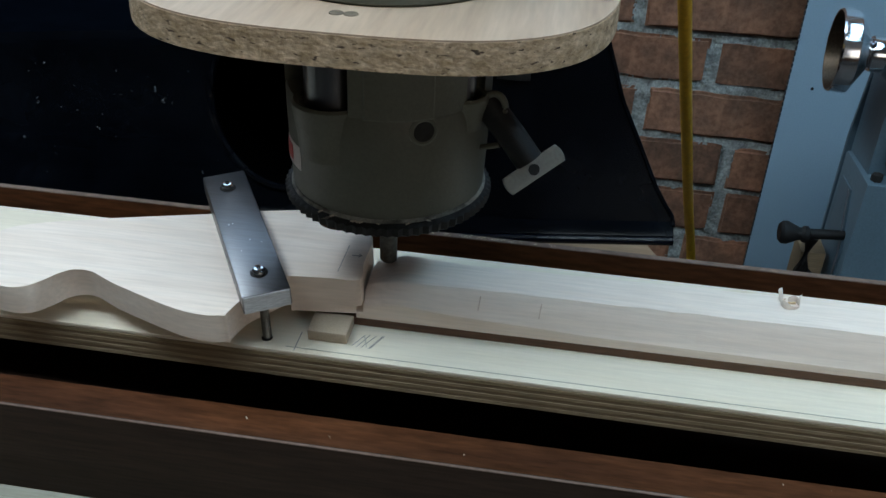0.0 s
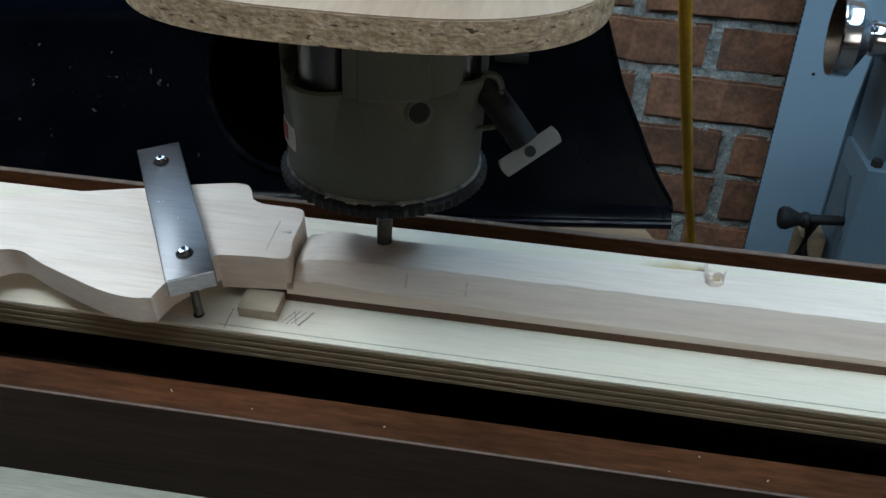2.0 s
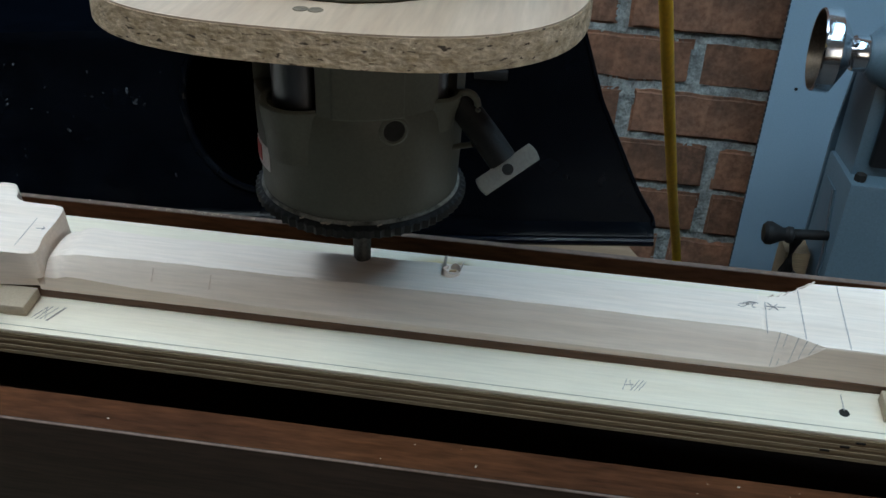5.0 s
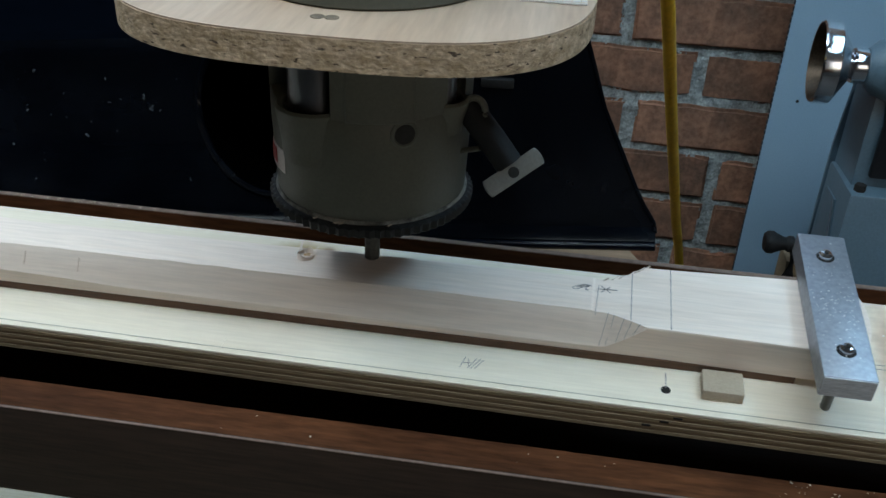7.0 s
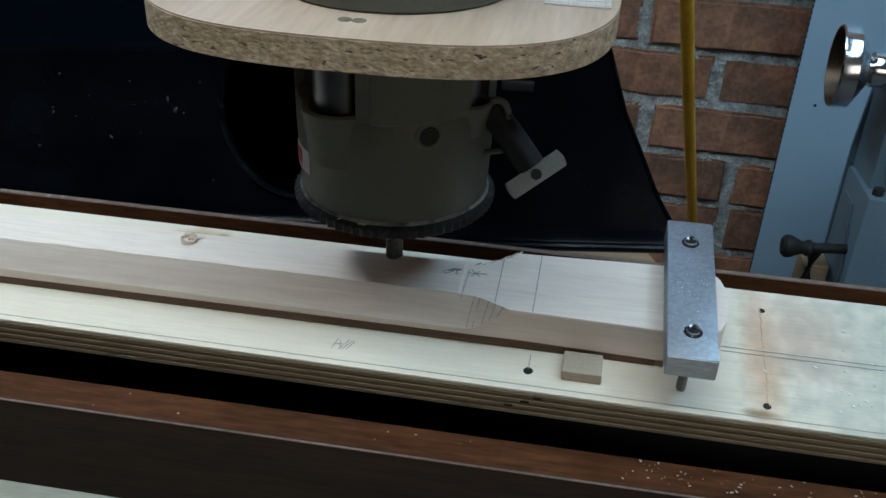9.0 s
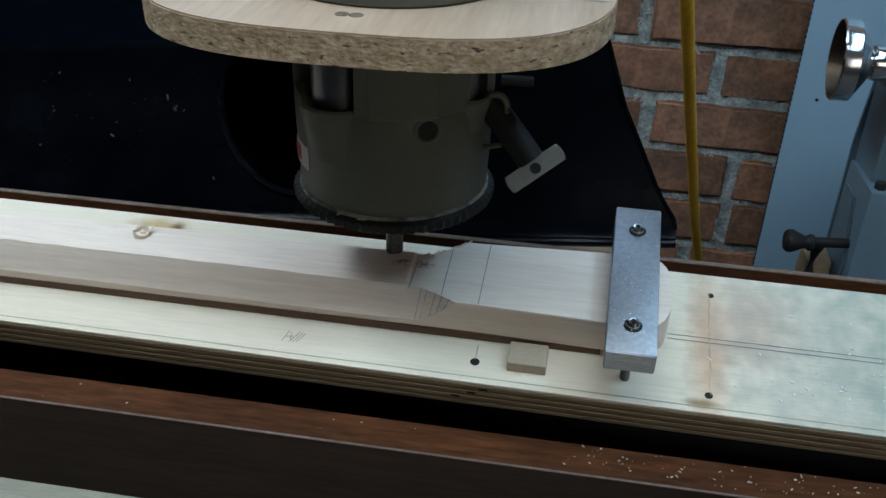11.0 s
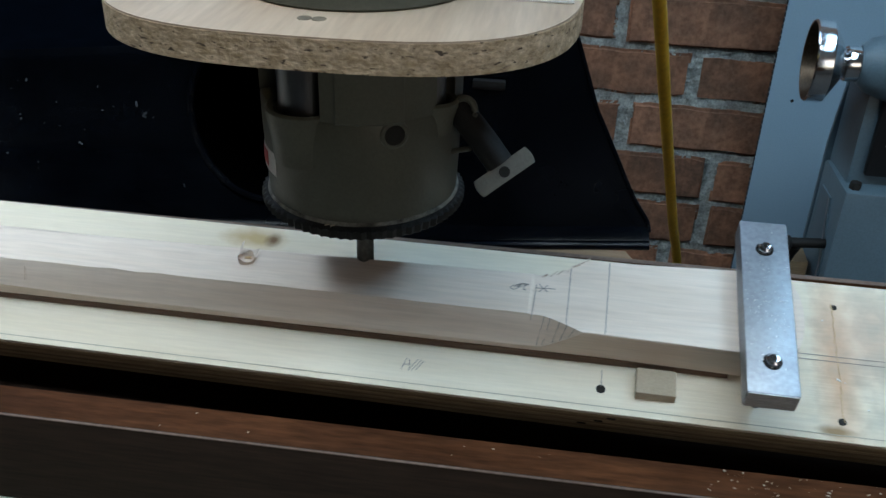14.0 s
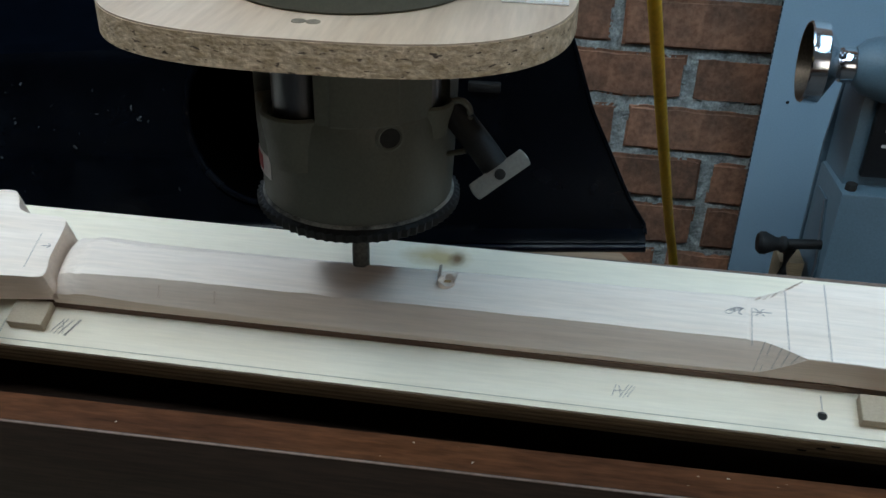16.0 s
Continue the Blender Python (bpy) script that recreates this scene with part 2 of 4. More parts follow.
def stained_dimmed_face():
    """Ply face with an orange glue stain across it, a few brown knots and a painted dimming of its right end."""
    m = material("stained_dimmed_ply_face", (0.775, 0.70, 0.575), 0.55, second=(0.715, 0.62, 0.475), scale=8, stretch=GRAIN, bump=0.10, fine=40, fine_amt=0.05, spec=0.35)
    nt = m.node_tree
    N, L = nt.nodes.new, nt.links.new
    b = nt.nodes["Principled BSDF"]
    co, nz = N("ShaderNodeTexCoord"), N("ShaderNodeTexNoise")
    nz.inputs["Scale"].default_value, nz.inputs["Detail"].default_value = 70, 5
    L(co.outputs["Object"], nz.inputs[0])
    col = b.inputs["Base Color"].links[0].from_socket
    # the wide grey-green entry at x 0.640 paints the weaker light there
    for x, y, rx, ry, tint, amount in ((0.501, -0.005, 0.014, 0.075, (0.62, 0.37, 0.22), 0.8), (0.520, 0.012, 0.036, 0.045, (0.60, 0.42, 0.32), 0.75), (0.640, -0.005, 0.160, 0.200, (0.32, 0.35, 0.30), 0.95), (0.187, 0.0368, 0.024, 0.009, (0.50, 0.36, 0.16), 0.9), (0.1962, 0.0366, 0.0066, 0.0062, (0.17, 0.09, 0.035), 1.0), (0.497, -0.044, 0.012, 0.004, (0.30, 0.19, 0.09), 0.9)):
        mp = N("ShaderNodeMapping")
        mp.inputs["Location"].default_value, mp.inputs["Scale"].default_value = (-x / rx, -y / ry, 0), (1 / rx, 1 / ry, 0)
        L(co.outputs["Object"], mp.inputs[0])
        ln = N("ShaderNodeVectorMath")
        ln.operation = "LENGTH"
        L(mp.outputs[0], ln.inputs[0])
        ad = N("ShaderNodeMath")
        ad.operation = "ADD"
        L(ln.outputs["Value"], ad.inputs[0])
        L(nz.outputs["Fac"], ad.inputs[1])
        mr = N("ShaderNodeMapRange")
        mr.inputs["From Min"].default_value, mr.inputs["From Max"].default_value = 0.75, 1.45
        mr.inputs["To Min"].default_value, mr.inputs["To Max"].default_value = amount, 0.0
        L(ad.outputs[0], mr.inputs["Value"])
        mx = N("ShaderNodeMix")
        mx.data_type = "RGBA"
        mx.inputs["B"].default_value = (*tint, 1)
        L(mr.outputs[0], mx.inputs["Factor"])
        L(col, mx.inputs["A"])
        col = mx.outputs["Result"]
    L(col, b.inputs["Base Color"])
    return m


JIG_FACE = stained_dimmed_face()


# ---- mesh helpers ----
def part(name, bm, mat, parent=None, label="", smooth=30):
    me = bpy.data.meshes.new(name)
    bmesh.ops.recalc_face_normals(bm, faces=bm.faces)
    for e in bm.edges:
        e.smooth = len(e.link_faces) == 2 and e.calc_face_angle(0) < radians(smooth)
    for f in bm.faces:
        f.smooth = True
    bm.to_mesh(me)
    bm.free()
    me.materials.append(mat)
    ob = new(name, me)
    ob.parent = parent
    return tagged(ob, label)


def thing(name, label, category, m=None, group="", kind=""):
    ob = new(name)
    ob.empty_display_size = 0.02
    ob.matrix_world = m or Matrix()
    return tagged(ob, label, category, group, kind)


def box(x0, x1, y0, y1, z0, z1, bevel=0.0, bm=None, seg=2):
    bm = bm or bmesh.new()
    made = bmesh.ops.create_cube(bm, size=1, matrix=Matrix.LocRotScale(((x0 + x1) / 2, (y0 + y1) / 2, (z0 + z1) / 2), None, (x1 - x0, y1 - y0, z1 - z0)))
    if bevel:
        edges = {e for v in made["verts"] for e in v.link_edges}
        bmesh.ops.bevel(bm, geom=list(edges), offset=bevel, segments=seg, affect="EDGES", profile=0.5)
    return bm


def turned(profile, segs=48, bm=None, m=None):
    """Surface of revolution about z through (radius, height) pairs."""
    bm = bm or bmesh.new()
    rings = []
    for r, z in profile:
        if r < 1e-6:
            rings.append([bm.verts.new((0, 0, z))])
        else:
            rings.append([bm.verts.new((r * math.cos(2 * math.pi * i / segs), r * math.sin(2 * math.pi * i / segs), z)) for i in range(segs)])
    for a, b in zip(rings, rings[1:]):
        for i in range(segs):
            q = [a[i % len(a)], a[(i + 1) % len(a)], b[(i + 1) % len(b)], b[i % len(b)]]
            q = list(dict.fromkeys(q))
            if len(q) > 2:
                bm.faces.new(q)
    if m is not None:
        vs = [v for ring in rings for v in ring]
        bmesh.ops.transform(bm, matrix=m, verts=vs)
    return bm


def prism(outline, z0, z1, bevel=0.0, bm=None):
    bm = bm or bmesh.new()
    lo = [bm.verts.new((x, y, z0)) for x, y in outline]
    hi = [bm.verts.new((x, y, z1)) for x, y in outline]
    n = len(outline)
    bm.faces.new(lo[::-1])
    top = bm.faces.new(hi)
    for i in range(n):
        bm.faces.new((lo[i], lo[(i + 1) % n], hi[(i + 1) % n], hi[i]))
    if bevel:
        bmesh.ops.bevel(bm, geom=list(top.edges), offset=bevel, segments=2, affect="EDGES", profile=0.5)
    return bm


def loft(sections, bm=None):
    """Closed rings of equal length joined end to end, capped."""
    bm = bm or bmesh.new()
    rings = [[bm.verts.new(p) for p in s] for s in sections]
    n = len(rings[0])
    for a, b in zip(rings, rings[1:]):
        for i in range(n):
            bm.faces.new((a[i], a[(i + 1) % n], b[(i + 1) % n], b[i]))
    bm.faces.new(rings[0][::-1])
    bm.faces.new(rings[-1])
    return bm


def tube(points, r, segs=12, bm=None):
    """Round rod along a polyline."""
    bm = bm or bmesh.new()
    pts = [Vector(p) for p in points]
    rings = []
    for i, p in enumerate(pts):
        way = (pts[min(i + 1, len(pts) - 1)] - pts[max(i - 1, 0)]).normalized()
        turn = way.to_track_quat("Z", "Y").to_matrix()
        rings.append([bm.verts.new(p + turn @ Vector((r * math.cos(a), r * math.sin(a), 0))) for a in (2 * math.pi * k / segs for k in range(segs))])
    for a, b in zip(rings, rings[1:]):
        for i in range(segs):
            bm.faces.new((a[i], a[(i + 1) % segs], b[(i + 1) % segs], b[i]))
    bm.faces.new(rings[0][::-1])
    bm.faces.new(rings[-1])
    return bm


def smooth_outline(pts, steps=5):
    """Closed Catmull-Rom curve through the corners of an outline."""
    out, n = [], len(pts)
    P = [Vector(p) for p in pts]
    for i in range(n):
        a, b, c, e = P[i - 1], P[i], P[(i + 1) % n], P[(i + 2) % n]
        for k in range(steps):
            t = k / steps
            out.append(tuple(0.5 * (2 * b + (c - a) * t + (2 * a - 5 * b + 4 * c - e) * t * t + (3 * b - a - 3 * c + e) * t ** 3)))
    return out


# ---- the room ----
PSI, WALL_Y = radians(-2.04), 0.845
WALL = pose(0, WALL_Y, 0, 0, 0, math.degrees(PSI))


def structure(name, bm, mat, label):
    return tagged(part(name, bm, mat, None), label, "building", "", "structure")


def room():
    structure("floor", box(-2.6, 2.6, -2.7, 1.3, FLOOR - 0.1, FLOOR), CONCRETE, "grey concrete workshop floor")
    structure("ceiling", box(-2.6, 2.6, -2.7, 1.3, CEILING, CEILING + 0.1), PLASTER, "grey plaster workshop ceiling")
    structure("wall_east", box(2.5, 2.6, -2.6, 1.2, FLOOR, CEILING), PLASTER, "plain grey plaster wall")
    structure("wall_west", box(-2.6, -2.5, -2.6, 1.2, FLOOR, CEILING), PLASTER, "plain grey plaster wall")
    bm = box(-2.5, 1.0, -2.6, -2.5, FLOOR, CEILING)
    box(2.48, 2.5, -2.6, -2.5, FLOOR, CEILING, bm=bm)
    box(1.0, 2.48, -2.6, -2.5, FLOOR, -0.1, bm=bm)
    box(1.0, 2.48, -2.6, -2.5, 1.2, CEILING, bm=bm)
    structure("wall_south", bm, PLASTER, "plain plaster wall with a window opening")


def brick_mesh(seed):
    rnd = random.Random(seed)
    bm = box(-0.1055, 0.1055, -0.05, 0.004, -0.0320, 0.0320)
    bmesh.ops.subdivide_edges(bm, edges=[e for e in bm.edges if abs(e.verts[0].co.x - e.verts[1].co.x) > 0.1], cuts=8)
    front = [e for e in bm.edges if all(v.co.y < -0.04 for v in e.verts) and len(e.link_faces) == 2 and e.calc_face_angle(0) > 0.6]
    bmesh.ops.bevel(bm, geom=front, offset=0.004, segments=2, affect="EDGES")
    for v in bm.verts:
        p = v.co * 60 + Vector((seed * 7.3, 0, 0))
        n = noise.noise_vector(p)
        chip = 1.0 if noise.noise(v.co * 35 + Vector((0, seed * 3.1, 5))) < 0.36 else 2.2
        v.co.x += 0.0022 * n.x * chip * (abs(v.co.x) > 0.09)
        v.co.z += 0.0028 * n.z * chip
        v.co.y += 0.0016 * n.y + rnd.uniform(-0.0003, 0.0003) + (0.003 if chip > 1 and abs(v.co.z) > 0.027 else 0)
    me = bpy.data.meshes.new("brick")
    bmesh.ops.recalc_face_normals(bm, faces=bm.faces)
    bm.to_mesh(me)
    bm.free()
    me.materials.append(BRICK)
    return me


ROW_Z0, COURSE, STRETCH = -0.468, 0.075, 0.225
JOINTS = {0: 0.314, 1: 0.309, 2: 0.181, 3: 0.265, 4: 0.162}      # a perpend joint in the courses that show


def brick_wall():
    bm = box(-2.6, 2.6, 0.004, 0.2, FLOOR, 0.65)
    box(-2.6, -1.15, 0.004, 0.2, 0.65, CEILING, bm=bm)
    box(0.45, 2.6, 0.004, 0.2, 0.65, CEILING, bm=bm)
    box(-1.15, 0.45, 0.004, 0.2, 1.22, CEILING, bm=bm)
    bmesh.ops.transform(bm, matrix=WALL, verts=bm.verts)
    wall = structure("wall_north", bm, MORTAR, "old red brick wall with crumbling grey mortar joints")
    # lumpy mortar where the wall stands open
    nx, nz = 150, 190
    verts, faces = [], []
    for a in range(nz + 1):
        for b in range(nx + 1):
            x, z = 0.04 + 0.36 * b / nx, -0.62 + 0.62 * a / nz
            d = 0.0040 * noise.noise(Vector((x * 75, z * 75, 0))) + 0.0030 * noise.noise(Vector((x * 210, z * 210, 3)))
            verts.append(tuple(WALL @ Vector((x, 0.0022 - 0.55 * d, z))))
    for a in range(nz):
        for b in range(nx):
            k = a * (nx + 1) + b
            faces.append((k, k + 1, k + nx + 2, k + nx + 1))
    me = bpy.data.meshes.new("mortar_joints")
    me.from_pydata(verts, [], faces)
    me.materials.append(MORTAR)
    mj = new("mortar_joints", me)
    mj.parent = wall
    tagged(mj, "crumbling grey mortar", "", "", "stuff")
    meshes = [brick_mesh(s) for s in range(8)]
    rnd = random.Random(4)
    rest_v, rest_f = [], []
    lo = int((FLOOR - ROW_Z0) / COURSE)
    for row in range(lo, 25):
        j = JOINTS.get(row, 0.265 if row % 2 else 0.165)
        z = ROW_Z0 + (row + 0.5) * COURSE
        for k in range(-12, 11):
            x = j + (k + 0.5) * STRETCH
            if abs(x) > 2.3 or (-1.27 < x < 0.57 and 0.6 < z < 1.26):
                continue
            if -0.35 < x < 0.9 and -9 < row < 12:
                ob = new("brick", rnd.choice(meshes))
                ob.parent = wall
                ob.matrix_world = WALL @ pose(x + rnd.uniform(-0.002, 0.002), 0.047 + rnd.uniform(-0.0025, 0.002), z + rnd.uniform(-0.002, 0.002),
                                              rnd.uniform(-0.6, 0.6), rnd.choice((0, 180)) + rnd.uniform(-0.5, 0.5), rnd.uniform(-0.5, 0.5))
            else:
                n = len(rest_v)
                for dx, dy, dz in ((-1, -1, -1), (1, -1, -1), (1, -1, 1), (-1, -1, 1), (-1, 1, -1), (1, 1, -1), (1, 1, 1), (-1, 1, 1)):
                    rest_v.append(tuple(WALL @ Vector((x + dx * 0.1075, 0.028 + dy * 0.03, z + dz * 0.0325))))
                rest_f += [tuple(n + i for i in f) for f in ((0, 1, 2, 3), (0, 4, 5, 1), (1, 5, 6, 2), (2, 6, 7, 3), (3, 7, 4, 0))]
    me = bpy.data.meshes.new("far_bricks")
    me.from_pydata(rest_v, [], rest_f)
    me.materials.append(BRICK)
    ob = new("far_bricks", me)
    ob.parent = wall
    tagged(ob, "", "", "", "stuff")


def ceiling_light():
    t = thing("ceiling_light", "white twin-tube fluorescent batten on the ceiling", "light", pose(*BATTENS[0][:2], CEILING, 0, 0, 90), "ceiling battens")
    part("housing", box(-0.63, 0.63, -0.14, 0.14, -0.05, 0, 0.004), PLASTER, t)
    for y in (-0.09, 0.09):
        part("tube", tube([(-0.6, y, -0.066), (0.6, y, -0.066)], 0.013, 16), glow("tube_glow", (0.92, 0.98, 1.0), 6.0), t)
    for bx, by, turn, *_ in BATTENS[1:]:
        copy_thing(t, pose(bx, by, CEILING, 0, 0, turn))


def window(name, m, w, h):
    t = tagged(new(name), "painted timber window letting in daylight", "window", "", "structure")
    t.matrix_world = m
    for x0, x1, z0, z1 in ((-w, 0.05 - w, -h, h), (w - 0.05, w, -h, h), (0.05 - w, w - 0.05, h - 0.05, h), (0.05 - w, w - 0.05, -h, 0.05 - h), (-0.02, 0.02, 0.05 - h, h - 0.05)):
        part("window_frame", box(x0, x1, -0.03, 0.03, z0, z1, 0.004), PLASTER, t)
    glass = bpy.data.materials.new("window_glass")
    glass.use_nodes = True
    g = glass.node_tree.nodes["Principled BSDF"]
    g.inputs["Transmission Weight"].default_value, g.inputs["Roughness"].default_value = 1.0, 0.0
    for x0, x1 in ((0.05 - w, -0.02), (0.02, w - 0.05)):
        p = part("pane", box(x0, x1, -0.003, 0.003, 0.05 - h, h - 0.05), glass, t)
        p.visible_shadow = False


# ---- machine base, carriage and hood ----
def base_and_bench():
    b = thing("base_board", "pale plywood base board with a clipped corner under the carriage", "board", pose(0, 0, BASE_TOP))
    out = [(-0.75, -0.26), (0.12, -0.26), (0.158, -0.225), (0.158, 0.190), (0.148, 0.211), (0.0, 0.194), (-0.75, 0.194)]
    part("plywood_core", prism(out, -0.018, -0.002), PLY_A, b)
    # top in three tones: greyish front, tan rear right, dark brown rear left
    part("plywood_face", prism([(-0.75, -0.26), (0.12, -0.26), (0.158, -0.225), (0.158, 0.0), (-0.75, 0.0)], -0.002, 0), GREYISH_PLY, b)
    part("tan_face", prism([(0.0535, 0.0005), (0.158, 0.0005), (0.158, 0.190), (0.148, 0.211), (0.0535, 0.2)], -0.002, 0), TAN, b, "tan rear end of the board")
    part("brown_face", prism([(-0.75, 0.0005), (0.053, 0.0005), (0.053, 0.1995), (0.0, 0.194), (-0.75, 0.194)], -0.002, 0), MAHOGANY, b, "dark brown rear left face")
    t = thing("workbench", "plain brown timber workbench carrying the base board", "bench", pose(0, 0, FLOOR))
    top = BASE_TOP - 0.018 - FLOOR
    part("worktop", box(-0.9, 0.13, -0.24, 0.19, top - 0.04, top, 0.003), MAHOGANY, t)
    for x in (-0.84, 0.07):
        for y in (-0.2, 0.13):
            part("leg", box(x, x + 0.05, y, y + 0.05, 0, top - 0.04, 0.003), MAHOGANY, t)


CAR_TOP = -0.0735


def carriage():
    t = thing("sliding_carriage", "dark brown wooden trough carriage dusted with pale wood chips", "jig", pose(0, 0, BASE_TOP))
    h = CAR_TOP - BASE_TOP
    L0, L1 = -0.36, 0.72
    part("front_rail", box(L0, L1, -0.097, -0.077, 0.0, h - 0.0012, 0.0006), MAHOGANY, t, "reddish brown stained front rail")
    # thin front sheet, darker brown than the rail behind it
    part("front_face", box(L0, L1, -0.0995, -0.0972, 0.0, h, 0.0004), DARKWOOD, t, "dark brown front face")
    part("pale_edge", box(L0, L1, -0.0997, -0.0985, h + 0.0002, h + 0.0007), WORN, t, "worn pale edge of the front rail")
    hb = -0.0545 - BASE_TOP
    part("rear_rail", box(L0, L1, 0.066, 0.0705, 0.0, hb, 0.0004), MAHOGANY, t)
    part("rear_pale_edge", box(L0, L1, 0.0662, 0.0703, hb + 0.0002, hb + 0.0007, 0.0002), WORN, t, "worn top edge of the rear rail")
    part("trough_bottom", box(L0, L1, -0.077, 0.066, 0.0, 0.012), DARKWOOD, t)
    for x in (L0, L1 - 0.018):
        bm = box(x, x + 0.018, -0.0765, 0.0655, 0.0122, 0.034)
        part("cradle_end", bm, DARKWOOD, t)
    return t


def carriage_dust(t):
    rnd = random.Random(11)
    bm = bmesh.new()
    h = CAR_TOP - BASE_TOP
    def flake(x, y, z, s):
        m = pose(x, y, z + s * 0.15, rnd.uniform(-25, 25), rnd.uniform(-25, 25), rnd.uniform(0, 180)) @ Matrix.Diagonal((s * rnd.uniform(0.7, 1.6), s * rnd.uniform(0.4, 0.8), s * 0.25, 1))
        bmesh.ops.create_cube(bm, size=1, matrix=m)
    for _ in range(110):
        flake(min(0.7, 0.43 + abs(rnd.gauss(0, 0.09))) if rnd.random() < 0.8 else rnd.uniform(-0.1, 0.6), rnd.uniform(-0.095, -0.079), h, rnd.choice((0.0003, 0.0004, 0.0005, 0.0007, 0.0010)))
    for _ in range(60):
        flake(rnd.gauss(0.03, 0.02), rnd.uniform(0.0665, 0.070), -0.0545 - BASE_TOP + 0.0009, rnd.uniform(0.0004, 0.0010))
    p = part("sawdust", bm, DUST, t, "loose pale wood chips")
    tagged(p, kind="stuff")


def hood():
    """Black plastic dust hood: steep back with a round port, slanting side edge, rolled lip and a top shelf."""
    t = thing("dust_hood", "glossy black plastic dust hood with a round hose port", "dust hood", pose(0, 0.1035, 0, 0, 0, 3.5))
    prof = [(-0.006, -0.080), (-0.0055, -0.0765), (-0.003, -0.0745), (0.004, -0.0715), (0.016, -0.050), (0.026, -0.030), (0.032, -0.010), (0.036, 0.010), (0.0385, 0.027), (0.042, 0.0335), (0.050, 0.0365), (0.10, 0.043), (0.20, 0.052), (0.32, 0.058)]

    def right(z):
        return 0.1485 - 0.52 * (max(z, -0.068) + 0.066) + 0.0045 * max(0.0, (-0.045 - max(z, -0.072)) / 0.027) ** 2

    def depth(z):
        return float(np.interp(z, [p[1] for p in prof], [p[0] for p in prof]))
    bm = bmesh.new()
    fine = []
    for (y0, z0), (y1, z1) in zip(prof, prof[1:]):
        n = max(1, int(math.hypot(y1 - y0, z1 - z0) / 0.0035))
        fine += [(y0 + (y1 - y0) * k / n, z0 + (z1 - z0) * k / n) for k in range(n)]
    fine.append(prof[-1])
    cols = 150
    lift = lambda x, z: z + min(1, max(0, z / 0.03)) * 0.045 * (x + 0.2) + 0.04 * (x + 0.12)
    back = [p for p in fine if p[0] > 0.0405]
    fine = [p for p in fine if p[0] <= 0.0425]
    top = bmesh.new()
    sheet = [[top.verts.new((x, y + dy, lift(x, z) + dz)) for x in [-0.46 + 0.43 * i / 20 for i in range(21)]] for dy, dz in ((0, 0), (0.001, -0.004)) for y, z in (back if dz == 0 else back[::-1])]
    for a, b in zip(sheet, sheet[1:] + sheet[:1]):
        for i in range(20):
            top.faces.new((a[i], a[i + 1], b[i + 1], b[i]))
    part("top_shelf", top, NAVY, t, "dull black top of the hood", smooth=40)
    grid = [[bm.verts.new((-0.46 + (right(z) + 0.46) * i / cols, y, z)) for i in range(cols + 1)] for y, z in fine]
    px, pz, pr = -0.092, -0.004, 0.0535
    for a, b in zip(grid, grid[1:]):
        for i in range(cols):
            q = (a[i], a[i + 1], b[i + 1], b[i])
            c = sum((v.co for v in q), Vector()) / 4
            if c.y < 0.045 and math.hypot(c.x - px, c.z - pz) < pr and c.z < 0.03:
                continue
            bm.faces.new(q)
    for v in bm.verts:
        fade = max(0, v.co.x + 0.02) * min(1, max(0, (-0.03 - v.co.z) / 0.04))
        rise = -0.008 * fade
        v.co.y += 0.06 * fade
        v.co.z += min(1, max(0, v.co.z / 0.03)) * 0.045 * (v.co.x + 0.2) + 0.04 * (v.co.x + 0.12) + rise
    ret = bmesh.ops.extrude_face_region(bm, geom=list(bm.faces))
    for v in [g for g in ret["geom"] if isinstance(g, bmesh.types.BMVert)]:
        v.co.y += 0.0025
        v.co.z -= 0.0015
    foot = [v.co.copy() for v in grid[0][::6]]
    edge = [row[-1].co.copy() for row in grid if row[-1].co.y < 0.042][3:]
    part("shell", bm, BLACKPLASTIC, t, smooth=40)
    ring = []
    for k in range(73):
        a = 2 * math.pi * k / 72
        z = min(pz + pr * math.sin(a), 0.029)
        ring.append((px + pr * math.cos(a), depth(z) - 0.0008, z))
    part("port_rim", tube(ring, 0.0026, 8), BLACKPLASTIC, t, "round glossy rim of the hose port")
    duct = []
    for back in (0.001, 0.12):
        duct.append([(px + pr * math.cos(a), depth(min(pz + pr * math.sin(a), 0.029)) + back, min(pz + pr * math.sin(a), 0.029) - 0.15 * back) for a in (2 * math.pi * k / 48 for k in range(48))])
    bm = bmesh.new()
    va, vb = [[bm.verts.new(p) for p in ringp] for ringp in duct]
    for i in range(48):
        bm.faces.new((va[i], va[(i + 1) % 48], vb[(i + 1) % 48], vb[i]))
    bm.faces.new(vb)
    # the duct's darkness comes from its colour, not from depth
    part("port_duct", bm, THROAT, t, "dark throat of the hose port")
    part("side_flange", tube(edge, 0.0014, 8), BLACKPLASTIC, t)
    part("lip", tube(foot, 0.0028, 10), GLOSSBLACK, t, "rolled glossy bottom lip")
    rnd = random.Random(5)
    bm = bmesh.new()
    for _ in range(48):
        x, z = (rnd.gauss(-0.20, 0.035), rnd.gauss(-0.012, 0.004)) if rnd.random() < 0.35 else (rnd.uniform(-0.33, -0.13), rnd.uniform(-0.06, 0.01))
        if rnd.random() < 0.15:
            x, z = rnd.uniform(0.0, 0.12), rnd.uniform(-0.06, -0.02)
        if math.hypot(x - px, z - pz) < pr + 0.004:
            continue
        r = rnd.choice((0.0003, 0.0004, 0.0005, 0.0006, 0.0012))
